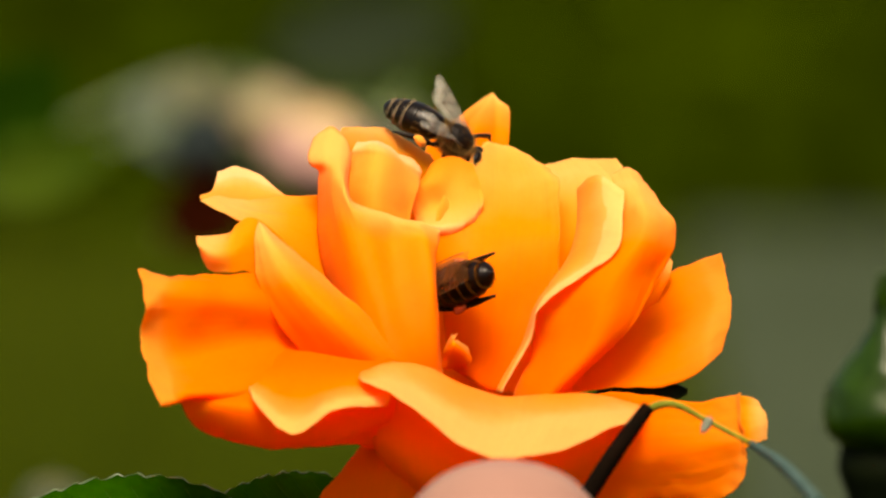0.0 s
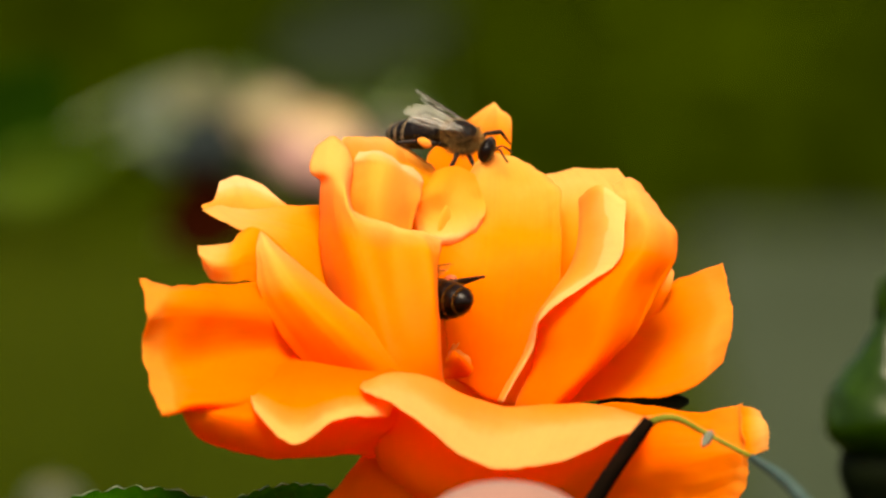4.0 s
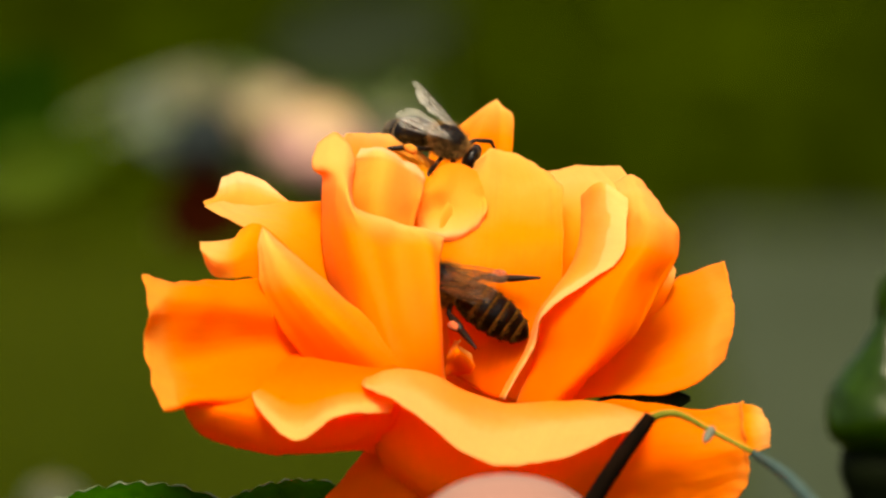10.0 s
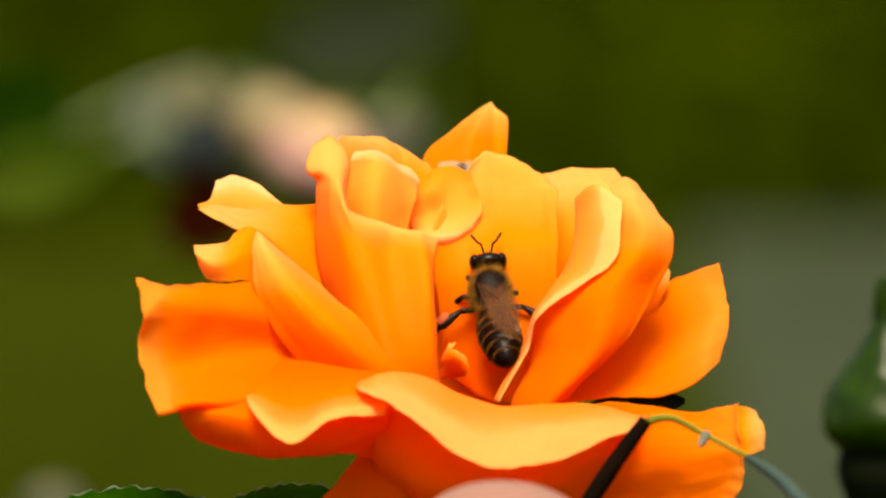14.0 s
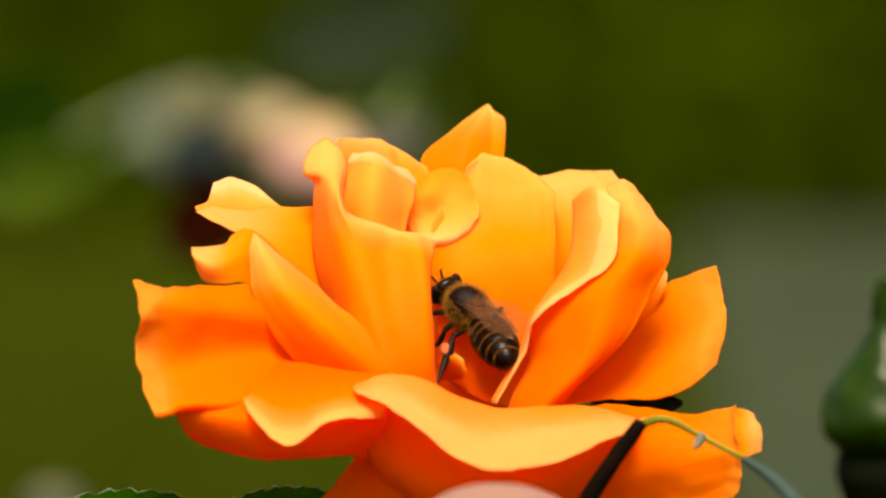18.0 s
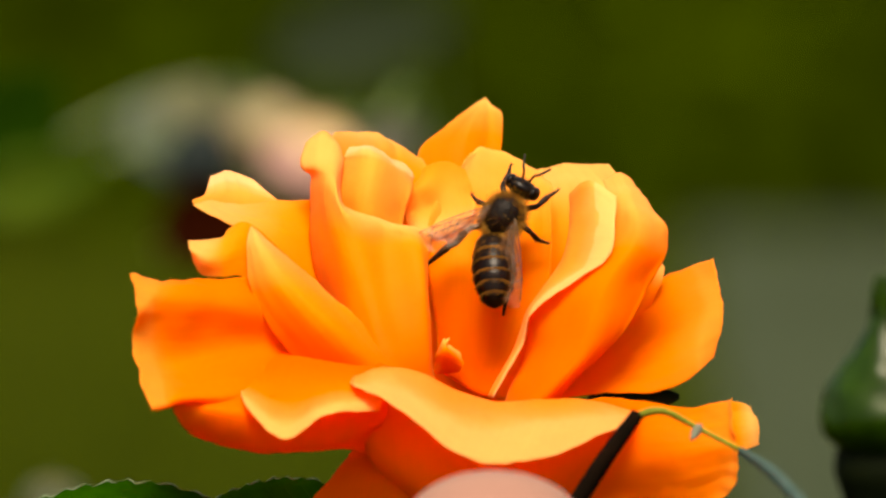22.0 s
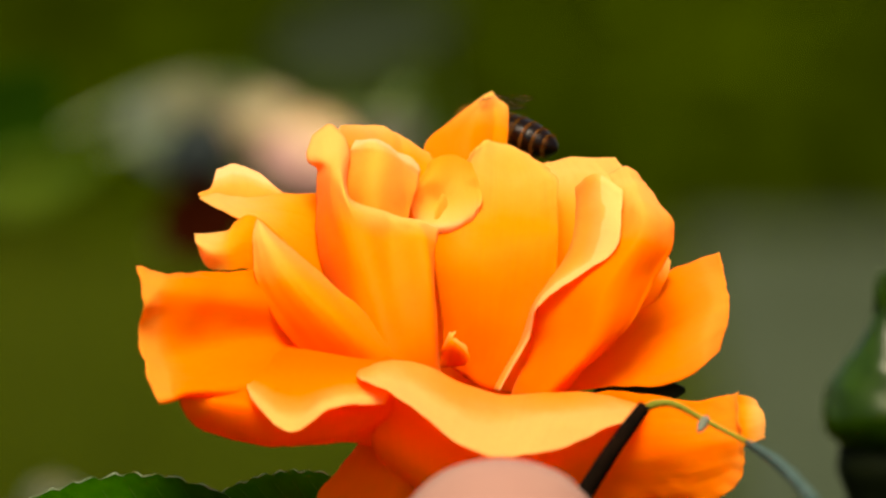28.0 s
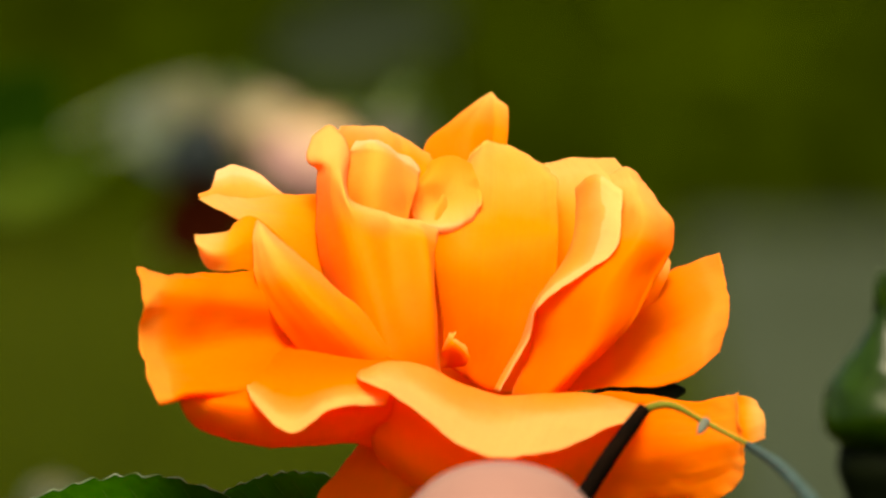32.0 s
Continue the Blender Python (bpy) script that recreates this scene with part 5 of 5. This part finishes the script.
    walk(near_rose, [
    (0.0, pose(0.00591, -0.06577, 0.81737)),
    (0.5, pose(0.00583, -0.06580, 0.81712)),
    (1.0, pose(0.00583, -0.06582, 0.81687)),
    (1.5, pose(0.00583, -0.06582, 0.81687)),
    (2.0, pose(0.00583, -0.06584, 0.81674)),
    (2.5, pose(0.00566, -0.06589, 0.81623)),
    (3.0, pose(0.00557, -0.06594, 0.81573)),
    (3.5, pose(0.00599, -0.06598, 0.81535)),
    (5.5, pose(0.00599, -0.06596, 0.81561)),
    (6.0, pose(0.00616, -0.06592, 0.81599)),
    (6.5, pose(0.00625, -0.06590, 0.81611)),
    (7.0, pose(0.00616, -0.06588, 0.81636)),
    (7.5, pose(0.00599, -0.06592, 0.81599)),
    (8.0, pose(0.00583, -0.06596, 0.81561)),
    (8.5, pose(0.00616, -0.06592, 0.81599)),
    (9.0, pose(0.00625, -0.06590, 0.81611)),
    (9.5, pose(0.00583, -0.06586, 0.81649)),
    (10.0, pose(0.00616, -0.06592, 0.81599)),
    (10.5, pose(0.00625, -0.06588, 0.81636)),
    (11.0, pose(0.00591, -0.06585, 0.81661)),
    (11.5, pose(0.00557, -0.06589, 0.81623)),
    (12.0, pose(0.00566, -0.06589, 0.81623)),
    (12.5, pose(0.00574, -0.06577, 0.81737)),
    (13.0, pose(0.00566, -0.06574, 0.81762)),
    (13.5, pose(0.00557, -0.06588, 0.81636)),
    (14.0, pose(0.00566, -0.06598, 0.81535)),
    (14.5, pose(0.00540, -0.06598, 0.81535)),
    (16.5, pose(0.00523, -0.06598, 0.81535)),
    (17.0, pose(0.00481, -0.06598, 0.81535)),
    (17.5, pose(0.00489, -0.06604, 0.81485)),
    (18.0, pose(0.00523, -0.06601, 0.81511)),
    (18.5, pose(0.00515, -0.06597, 0.81548)),
    (19.0, pose(0.00489, -0.06604, 0.81485)),
    (19.5, pose(0.00481, -0.06602, 0.81497)),
    (20.0, pose(0.00507, -0.06592, 0.81599)),
    (20.5, pose(0.00489, -0.06576, 0.81750)),
    (21.0, pose(0.00523, -0.06596, 0.81561)),
    (21.5, pose(0.00523, -0.06601, 0.81511)),
    (22.0, pose(0.00489, -0.06588, 0.81636)),
    (22.5, pose(0.00515, -0.06584, 0.81674)),
    (23.0, pose(0.00548, -0.06588, 0.81636)),
    (23.5, pose(0.00540, -0.06590, 0.81611)),
    (24.0, pose(0.00515, -0.06589, 0.81623)),
    (24.5, pose(0.00548, -0.06593, 0.81586)),
    (25.0, pose(0.00574, -0.06588, 0.81636)),
    (25.5, pose(0.00540, -0.06576, 0.81750)),
    (27.5, pose(0.00566, -0.06578, 0.81725)),
    (28.0, pose(0.00557, -0.06576, 0.81750)),
    (28.5, pose(0.00583, -0.06580, 0.81712)),
    (29.0, pose(0.00574, -0.06578, 0.81725)),
    (29.5, pose(0.00557, -0.06576, 0.81750)),
    (30.0, pose(0.00557, -0.06578, 0.81725)),
    (30.5, pose(0.00557, -0.06578, 0.81725)),
    (31.0, pose(0.00557, -0.06578, 0.81725)),
    (31.5, pose(0.00557, -0.06578, 0.81725)),
    (32.0, pose(0.00557, -0.06578, 0.81725)),
    ])
    walk(right_bud, [
    (0.0, pose(0.05287, 0.13048, 0.80758)),
    (0.5, pose(0.05287, 0.13048, 0.80756)),
    (1.0, pose(0.05282, 0.13047, 0.80744)),
    (1.5, pose(0.05281, 0.13047, 0.80747)),
    (2.0, pose(0.05284, 0.13047, 0.80742)),
    (2.5, pose(0.05276, 0.13045, 0.80726)),
    (3.0, pose(0.05270, 0.13043, 0.80711)),
    (3.5, pose(0.05298, 0.13043, 0.80706)),
    (5.5, pose(0.05290, 0.13043, 0.80708)),
    (6.0, pose(0.05298, 0.13044, 0.80721)),
    (6.5, pose(0.05310, 0.13045, 0.80726)),
    (7.0, pose(0.05297, 0.13045, 0.80731)),
    (7.5, pose(0.05287, 0.13044, 0.80718)),
    (8.0, pose(0.05288, 0.13044, 0.80712)),
    (8.5, pose(0.05294, 0.13044, 0.80718)),
    (9.0, pose(0.05314, 0.13045, 0.80722)),
    (9.5, pose(0.05288, 0.13046, 0.80734)),
    (10.0, pose(0.05307, 0.13045, 0.80724)),
    (10.5, pose(0.05314, 0.13046, 0.80733)),
    (11.0, pose(0.05292, 0.13047, 0.80742)),
    (11.5, pose(0.05279, 0.13045, 0.80727)),
    (12.0, pose(0.05271, 0.13045, 0.80730)),
    (12.5, pose(0.05282, 0.13048, 0.80755)),
    (13.0, pose(0.05279, 0.13049, 0.80769)),
    (13.5, pose(0.05281, 0.13046, 0.80734)),
    (14.0, pose(0.05275, 0.13043, 0.80709)),
    (14.5, pose(0.05277, 0.13043, 0.80704)),
    (16.5, pose(0.05272, 0.13043, 0.80705)),
    (17.0, pose(0.05235, 0.13043, 0.80704)),
    (17.5, pose(0.05245, 0.13041, 0.80690)),
    (18.0, pose(0.05259, 0.13042, 0.80698)),
    (18.5, pose(0.05253, 0.13043, 0.80708)),
    (19.0, pose(0.05249, 0.13042, 0.80691)),
    (19.5, pose(0.05221, 0.13042, 0.80691)),
    (20.0, pose(0.05246, 0.13044, 0.80718)),
    (20.5, pose(0.05242, 0.13048, 0.80756)),
    (21.0, pose(0.05259, 0.13044, 0.80718)),
    (21.5, pose(0.05259, 0.13043, 0.80702)),
    (22.0, pose(0.05241, 0.13046, 0.80733)),
    (22.5, pose(0.05252, 0.13047, 0.80744)),
    (23.0, pose(0.05265, 0.13046, 0.80735)),
    (23.5, pose(0.05274, 0.13045, 0.80730)),
    (24.0, pose(0.05253, 0.13046, 0.80733)),
    (24.5, pose(0.05275, 0.13045, 0.80723)),
    (25.0, pose(0.05283, 0.13046, 0.80737)),
    (25.5, pose(0.05267, 0.13049, 0.80764)),
    (27.5, pose(0.05278, 0.13049, 0.80762)),
    (28.0, pose(0.05278, 0.13049, 0.80768)),
    (28.5, pose(0.05289, 0.13048, 0.80759)),
    (29.0, pose(0.05285, 0.13048, 0.80759)),
    (29.5, pose(0.05272, 0.13049, 0.80765)),
    (30.0, pose(0.05278, 0.13049, 0.80764)),
    (30.5, pose(0.05278, 0.13049, 0.80764)),
    (31.0, pose(0.05278, 0.13049, 0.80764)),
    (31.5, pose(0.05278, 0.13049, 0.80764)),
    (32.0, pose(0.05278, 0.13049, 0.80764)),
    ])
    # the bush behind nods as one, in metres to the side and up
    nod = (
        (0.0, 0.0008, 0.0020),
        (1.0, 0.0008, 0.0017),
        (2.0, 0.0008, 0.0013),
        (3.0, 0.0008, 0.0020),
        (6.0, 0.0025, -0.0010),
        (7.0, 0.0008, 0.0002),
        (8.0, 0.0008, 0.0020),
        (9.0, 0.0011, 0.0006),
        (10.0, 0.0008, 0.0025),
        (11.0, 0.0005, 0.0029),
        (12.0, -0.0004, 0.0053),
        (13.0, 0.0006, 0.0020),
        (14.0, 0.0008, 0.0015),
        (17.0, 0.0008, 0.0002),
        (18.0, 0.0008, -0.0001),
        (19.0, 0.0002, 0.0020),
        (20.0, -0.0003, 0.0020),
        (21.0, 0.0000, 0.0026),
        (22.0, 0.0002, -0.0006),
        (23.0, -0.0002, 0.0000),
        (24.0, 0.0000, 0.0006),
        (25.0, 0.0000, 0.0006),
        (28.0, -0.0001, 0.0004),
        (29.5, 0.0000, 0.0000),
        (32.0, 0.0000, 0.0000),
    )
    for ob in BEHIND:
        at = ob.location.copy()
        walk(ob, [(t, Matrix.Translation(at + Vector((dx, 0, dz)))) for t, dx, dz in nod])
    walk(bee_top, [
    (0.0, pose(0.00127, 0.01604, 0.85983, -60, 39, -111)),
    (1.0, pose(0.00134, 0.01621, 0.85957, -61, 41, -107)),
    (2.0, pose(0.00175, 0.01633, 0.85937, -61, 42, -103)),
    (2.5, pose(0.00080, 0.01530, 0.86001, -45, 25, -117)),
    (3.0, pose(0.00009, 0.01790, 0.86027, -23, 16, -115)),
    (3.5, pose(0.00180, 0.01791, 0.86016, -20, 17, -113)),
    (5.5, pose(0.00214, 0.01936, 0.85933, -20, 14, -66)),
    (6.0, pose(0.00264, 0.01929, 0.85976, -17, 12, -68)),
    (7.0, pose(0.00249, 0.01941, 0.86000, -17, 12, -63)),
    (8.0, pose(0.00215, 0.01920, 0.86028, -26, 14, -73)),
    (9.0, pose(0.00180, 0.01786, 0.86007, -18, 17, -114)),
    (9.5, pose(0.00111, 0.01778, 0.86035, -15, 19, -116)),
    (10.0, pose(0.00055, 0.01834, 0.85946, -33, 27, -109)),
    (10.5, pose(0.00114, 0.01761, 0.85939, -35, 18, -133)),
    (11.0, pose(0.00161, 0.01710, 0.85896, -31, 11, -151)),
    (11.5, pose(0.00080, 0.01841, 0.85784, -29, 7, -159)),
    (12.0, pose(0.00123, 0.02038, 0.85646, -32, 5, -165)),
    (12.5, pose(0.00128, 0.02077, 0.85513, -29, 2, -175)),
    (13.0, pose(0.00188, 0.02074, 0.85390, -27, 1, -176)),
    (14.0, pose(0.00222, 0.02074, 0.85188, -27, 0, -176)),
    (14.5, pose(0.00243, 0.02076, 0.85148, -28, -0, -176)),
    (16.5, pose(0.00255, 0.02076, 0.84965, -28, -0, -177)),
    (32.0, pose(0.00255, 0.02076, 0.84965, -28, -0, -177)),
    ])
    walk(top_abdomen, [
    (0.0, pose(0, -0.0022, -0.00015, 46, 7, -15)),
    (1.0, pose(0, -0.0022, -0.00015, 46, 7, -17)),
    (2.0, pose(0, -0.0022, -0.00015, 45, 8, -19)),
    (2.5, pose(0, -0.0022, -0.00015, 47, 6, -13)),
    (3.0, pose(0, -0.0022, -0.00015, 42, 8, -22)),
    (3.5, pose(0, -0.0022, -0.00015, 34, 3, -9)),
    (5.5, pose(0, -0.0022, -0.00015, 18, 7, -45)),
    (6.0, pose(0, -0.0022, -0.00015, 19, 8, -44)),
    (7.0, pose(0, -0.0022, -0.00015, 18, 7, -43)),
    (8.0, pose(0, -0.0022, -0.00015, 22, 9, -42)),
    (9.0, pose(0, -0.0022, -0.00015, 21, 2, -9)),
    (9.5, pose(0, -0.0022, -0.00015, 26, 3, -11)),
    (10.0, pose(0, -0.0022, -0.00015, 42, 9, -24)),
    (10.5, pose(0, -0.0022, -0.00015, 43, 4, -11)),
    (11.0, pose(0, -0.0022, -0.00015, 27, -3, 13)),
    (11.5, pose(0, -0.0022, -0.00015, 17, -1, 9)),
    (12.0, pose(0, -0.0022, -0.00015, 10, -1, 9)),
    (12.5, pose(0, -0.0022, -0.00015, 1, -0, 4)),
    (13.0, pose(0, -0.0022, -0.00015, -1, -0, -2)),
    (14.0, pose(0, -0.0022, -0.00015, -0, -0, -2)),
    (14.5, pose(0, -0.0022, -0.00015, -0, -0, -2)),
    (16.5, pose(0, -0.0022, -0.00015, -1, -0, -2)),
    (32.0, pose(0, -0.0022, -0.00015, -1, -0, -2)),
    ])
    walk(bee_heart, [
    (0.0, pose(-0.00274, 0.00415, 0.84438, -43, -58, 92)),
    (1.0, pose(-0.00363, 0.00415, 0.84411, -43, -58, 92)),
    (2.0, pose(-0.00384, 0.00484, 0.84487, -13, -40, 50)),
    (3.0, pose(-0.00466, 0.00492, 0.84449, -10, -38, 46)),
    (6.0, pose(-0.00450, 0.00487, 0.84493, 1, -39, 41)),
    (7.0, pose(-0.00427, 0.00486, 0.84510, 2, -39, 40)),
    (8.0, pose(-0.00479, 0.00478, 0.84516, 5, -37, 41)),
    (9.0, pose(-0.00433, 0.00475, 0.84616, 11, -35, 38)),
    (9.5, pose(-0.00343, 0.00479, 0.84691, 6, -31, 41)),
    (10.0, pose(-0.00003, 0.00400, 0.84589, 15, -43, 39)),
    (10.5, pose(0.00200, 0.00395, 0.84598, 37, -23, 24)),
    (11.0, pose(0.00135, 0.00387, 0.84776, 45, -18, 18)),
    (11.5, pose(0.00423, 0.00326, 0.84557, 67, -10, 10)),
    (12.0, pose(0.00506, 0.00354, 0.84562, 62, -2, 4)),
    (13.0, pose(0.00450, 0.00366, 0.84721, 59, -6, 2)),
    (14.0, pose(0.00497, 0.00354, 0.84507, 62, -4, 1)),
    (14.5, pose(0.00590, 0.00366, 0.84479, 59, 0, -0)),
    (16.5, pose(0.00416, 0.00379, 0.84393, 53, -13, 7)),
    (17.0, pose(0.00310, 0.00386, 0.84444, 47, -18, 15)),
    (17.5, pose(0.00327, 0.00372, 0.84425, 50, -21, 16)),
    (18.0, pose(0.00257, 0.00356, 0.84344, 37, -25, 31)),
    (18.5, pose(0.00178, 0.00345, 0.84361, 22, -15, 46)),
    (19.0, pose(0.00151, 0.00336, 0.84346, 14, -6, 50)),
    (19.5, pose(0.00142, 0.00328, 0.84350, 15, -7, 52)),
    (20.0, pose(0.00161, 0.00314, 0.84476, 28, -15, 46)),
    (20.5, pose(0.00344, 0.00269, 0.84790, 70, -16, 13)),
    (21.0, pose(0.00308, 0.00227, 0.84990, 84, -7, 5)),
    (21.5, pose(0.00306, 0.00252, 0.85208, 73, 8, -2)),
    (22.0, pose(0.00637, 0.00223, 0.85315, 77, 29, -16)),
    (22.3, pose(0.00600, 0.00269, 0.85519, 65, 31, -17)),
    (22.5, pose(0.00805, 0.00112, 0.85633, 46, 30, -19)),
    (22.7, pose(0.00944, -0.01500, 0.86140, 33, 36, -37)),
    (22.9, pose(0.00961, -0.01863, 0.86234, 25, 32, -33)),
    (23.0, pose(0.00971, -0.01824, 0.86317, 14, 23, -30)),
    (23.2, pose(0.00954, -0.00976, 0.86434, 10, -2, -3)),
    (23.4, pose(0.00661, 0.00406, 0.86241, -9, -8, 27)),
    (23.6, pose(0.00827, 0.02017, 0.86183, -7, -16, 61)),
    (23.8, pose(0.00945, 0.01917, 0.86272, 2, -8, 124)),
    (24.0, pose(0.01047, 0.02023, 0.86244, 3, 4, 124)),
    (24.3, pose(0.00855, 0.02611, 0.85977, 14, -11, 146)),
    (24.6, pose(0.00827, 0.03689, 0.85898, 10, -7, 118)),
    (25.0, pose(0.00817, 0.03742, 0.85930, 10, -5, 117)),
    (25.5, pose(0.00858, 0.03758, 0.85956, -5, -5, 114)),
    (26.5, pose(0.00720, 0.03983, 0.85957, -8, 1, 38)),
    (27.5, pose(0.00570, 0.04010, 0.85977, -6, 3, 25)),
    (28.0, pose(0.00406, 0.04015, 0.85948, -8, 3, 21)),
    (28.4, pose(0.00323, 0.04018, 0.85898, -14, 4, 16)),
    (28.8, pose(0.00276, 0.04022, 0.85589, -13, 4, 13)),
    (29.3, pose(0.00276, 0.04022, 0.85077, -13, 4, 13)),
    (32.0, pose(0.00276, 0.04022, 0.85077, -13, 4, 13)),
    ])
    walk(heart_abdomen, [
    (0.0, pose(0, -0.0022, -0.00015, -4, -0, -5)),
    (1.0, pose(0, -0.0022, -0.00015, -4, -0, -5)),
    (2.0, pose(0, -0.0022, -0.00015, 2, 0, -2)),
    (3.0, pose(0, -0.0022, -0.00015, 5, 0, -2)),
    (6.0, pose(0, -0.0022, -0.00015, 6, -0, 8)),
    (7.0, pose(0, -0.0022, -0.00015, 7, -1, 11)),
    (8.0, pose(0, -0.0022, -0.00015, 7, -1, 9)),
    (9.0, pose(0, -0.0022, -0.00015, 5, -0, 9)),
    (9.5, pose(0, -0.0022, -0.00015, -2, 0, 5)),
    (10.0, pose(0, -0.0022, -0.00015, 40, -1, 3)),
    (10.5, pose(0, -0.0022, -0.00015, -4, 0, 12)),
    (11.0, pose(0, -0.0022, -0.00015, -0, 0, 22)),
    (11.5, pose(0, -0.0022, -0.00015, -33, 4, 13)),
    (12.0, pose(0, -0.0022, -0.00015, -25, 4, 17)),
    (13.0, pose(0, -0.0022, -0.00015, -16, 3, 19)),
    (14.0, pose(0, -0.0022, -0.00015, -29, 2, 9)),
    (14.5, pose(0, -0.0022, -0.00015, -26, 1, 3)),
    (16.5, pose(0, -0.0022, -0.00015, -24, -0, -1)),
    (17.0, pose(0, -0.0022, -0.00015, -14, -1, -6)),
    (17.5, pose(0, -0.0022, -0.00015, -20, -1, -8)),
    (18.0, pose(0, -0.0022, -0.00015, -17, -3, -17)),
    (18.5, pose(0, -0.0022, -0.00015, -2, -0, -21)),
    (19.0, pose(0, -0.0022, -0.00015, 4, 0, -15)),
    (19.5, pose(0, -0.0022, -0.00015, 3, 0, -20)),
    (20.0, pose(0, -0.0022, -0.00015, -9, -1, -14)),
    (20.5, pose(0, -0.0022, -0.00015, -33, 1, 3)),
    (21.0, pose(0, -0.0022, -0.00015, -32, 5, 16)),
    (21.5, pose(0, -0.0022, -0.00015, -21, 4, 23)),
    (22.0, pose(0, -0.0022, -0.00015, -24, 7, 34)),
    (22.3, pose(0, -0.0022, -0.00015, -17, 4, 26)),
    (22.5, pose(0, -0.0022, -0.00015, 4, -1, 20)),
    (22.7, pose(0, -0.0022, -0.00015, 19, -5, 27)),
    (22.9, pose(0, -0.0022, -0.00015, 33, -3, 12)),
    (23.0, pose(0, -0.0022, -0.00015, 42, -4, 12)),
    (23.2, pose(0, -0.0022, -0.00015, 25, -0, 1)),
    (23.4, pose(0, -0.0022, -0.00015, 32, 1, -4)),
    (23.6, pose(0, -0.0022, -0.00015, 23, 3, -15)),
    (23.8, pose(0, -0.0022, -0.00015, 34, 2, -8)),
    (24.0, pose(0, -0.0022, -0.00015, 35, 9, -29)),
    (24.3, pose(0, -0.0022, -0.00015, 16, 2, -11)),
    (24.6, pose(0, -0.0022, -0.00015, 20, -2, 10)),
    (25.0, pose(0, -0.0022, -0.00015, 19, -2, 10)),
    (25.5, pose(0, -0.0022, -0.00015, 29, -0, 0)),
    (26.5, pose(0, -0.0022, -0.00015, 21, -8, 43)),
    (27.5, pose(0, -0.0022, -0.00015, 20, -8, 44)),
    (28.0, pose(0, -0.0022, -0.00015, 21, -8, 43)),
    (28.4, pose(0, -0.0022, -0.00015, 16, -7, 46)),
    (28.8, pose(0, -0.0022, -0.00015, 11, -5, 48)),
    (29.3, pose(0, -0.0022, -0.00015, 11, -5, 48)),
    (32.0, pose(0, -0.0022, -0.00015, 11, -5, 48)),
    ])
    top_states = ((0, 22, 10, 0, -25), (2, 22, 10, 0, -25), (2.5, 26, 10, 0, 10), (3, 17, 6, 0, 8), (3.5, 16, 6, 0, 12), (5.5, 14, 10), (6, 12, 13), (8, 12, 9), (8.5, 14, 9), (9, 16, 8, 0, 20), (9.5, 17, 6, 0, 10), (10, 20, 8, 0, 10), (10.5, 28, 18), (11, 10, 52), (11.5, 6, 60), (12, 4, 66), (12.6, 4, 58), (13, 16, 28), (13.5, 16, 10), (14, 8, 4), (32, 12, 8))
    for w, s, kind in top_wings:
        wing_rows(w, s, kind, top_states, (), 38)
    # the legs tread while the bees walk; the hind legs trail or stand out to the side
    roots = ((0.9, 1.5, -1.3), (1.1, 0.2, -1.4), (1.0, -1.2, -1.2))
    spread_hind = ((0, -6, 0), (1.5, -4, 0), (3, 6, 0), (9.5, 4, 0), (11, 16, 0), (11.5, 48, 0), (17.5, 48, 0), (18.5, 25, 0), (20, 30, 0), (20.5, 42, 0), (21, 8, 0), (22.5, 0, 8), (22.9, -8, 28), (23.6, 10, 55), (24, 12, 48), (25, 12, 50), (32, 12, 50))
    for legs, spans, opening in ((heart_legs, ((9.5, 12.0), (17.5, 22.5)), spread_hind), (top_legs, ((2.0, 3.5), (9.0, 12.5)), ((0, 0, 0), (2.5, 0, 0), (3, 0, -14), (3.5, 0, -14), (5.5, 0, -5), (9, 0, -5), (9.5, 0, -12), (10.5, 0, 0), (32, 0, 0)))):
        for n, ob in enumerate(legs):
            side, place = (-1, 1)[n // 3], roots[n % 3]
            root = Vector((place[0] * side, place[1], place[2])) * MM
            times = {q[0] for q in opening} | {a + k * 0.25 for a, c in spans for k in range(int((c - a) * 4) + 1)}
            rows = []
            for t in sorted(times):
                step = 0
                for a, c in spans:
                    if a < t < c:
                        step = 1 if (n + int(t * 4)) % 2 else -1
                out, down = [float(np.interp(t, [q[0] for q in opening], [q[k] for q in opening])) if n % 3 == 2 else 0 for k in (1, 2)]
                rows.append((t, Matrix.Translation(root) @ pose(0, 0, 0, 4 * step + down, 0, out * side + 8 * step) @ Matrix.Translation(-root)))
            walk(ob, rows)
    heart_states = ((0, 1, 4), (9.5, 6, 6), (10.5, -6, 10, 8), (11.2, -12, 22, 18), (12, -12, 28, 27), (13, -12, 17, 25), (14, -12, 30, 14), (14.5, -12, 26, 5), (16.5, -12, 22), (17, -12, 16), (18, -12, 14), (19, -8, 12), (20, -8, 10), (20.5, 6, 5), (21, 30, 8), (21.5, 24, 8), (22, 34, 10), (22.5, 40, 12), (23.85, 45, 45), (24.0, 25, 28), (24.5, 16, 30), (25.0, 10, 14), (25.5, 10, 20), (27.2, 10, 14), (27.6, 8, 4), (32, 8, 4))
    for w, s, kind in heart_wings:
        wing_rows(w, s, kind, heart_states, ((22.7, 23.8),), 12)


motions()
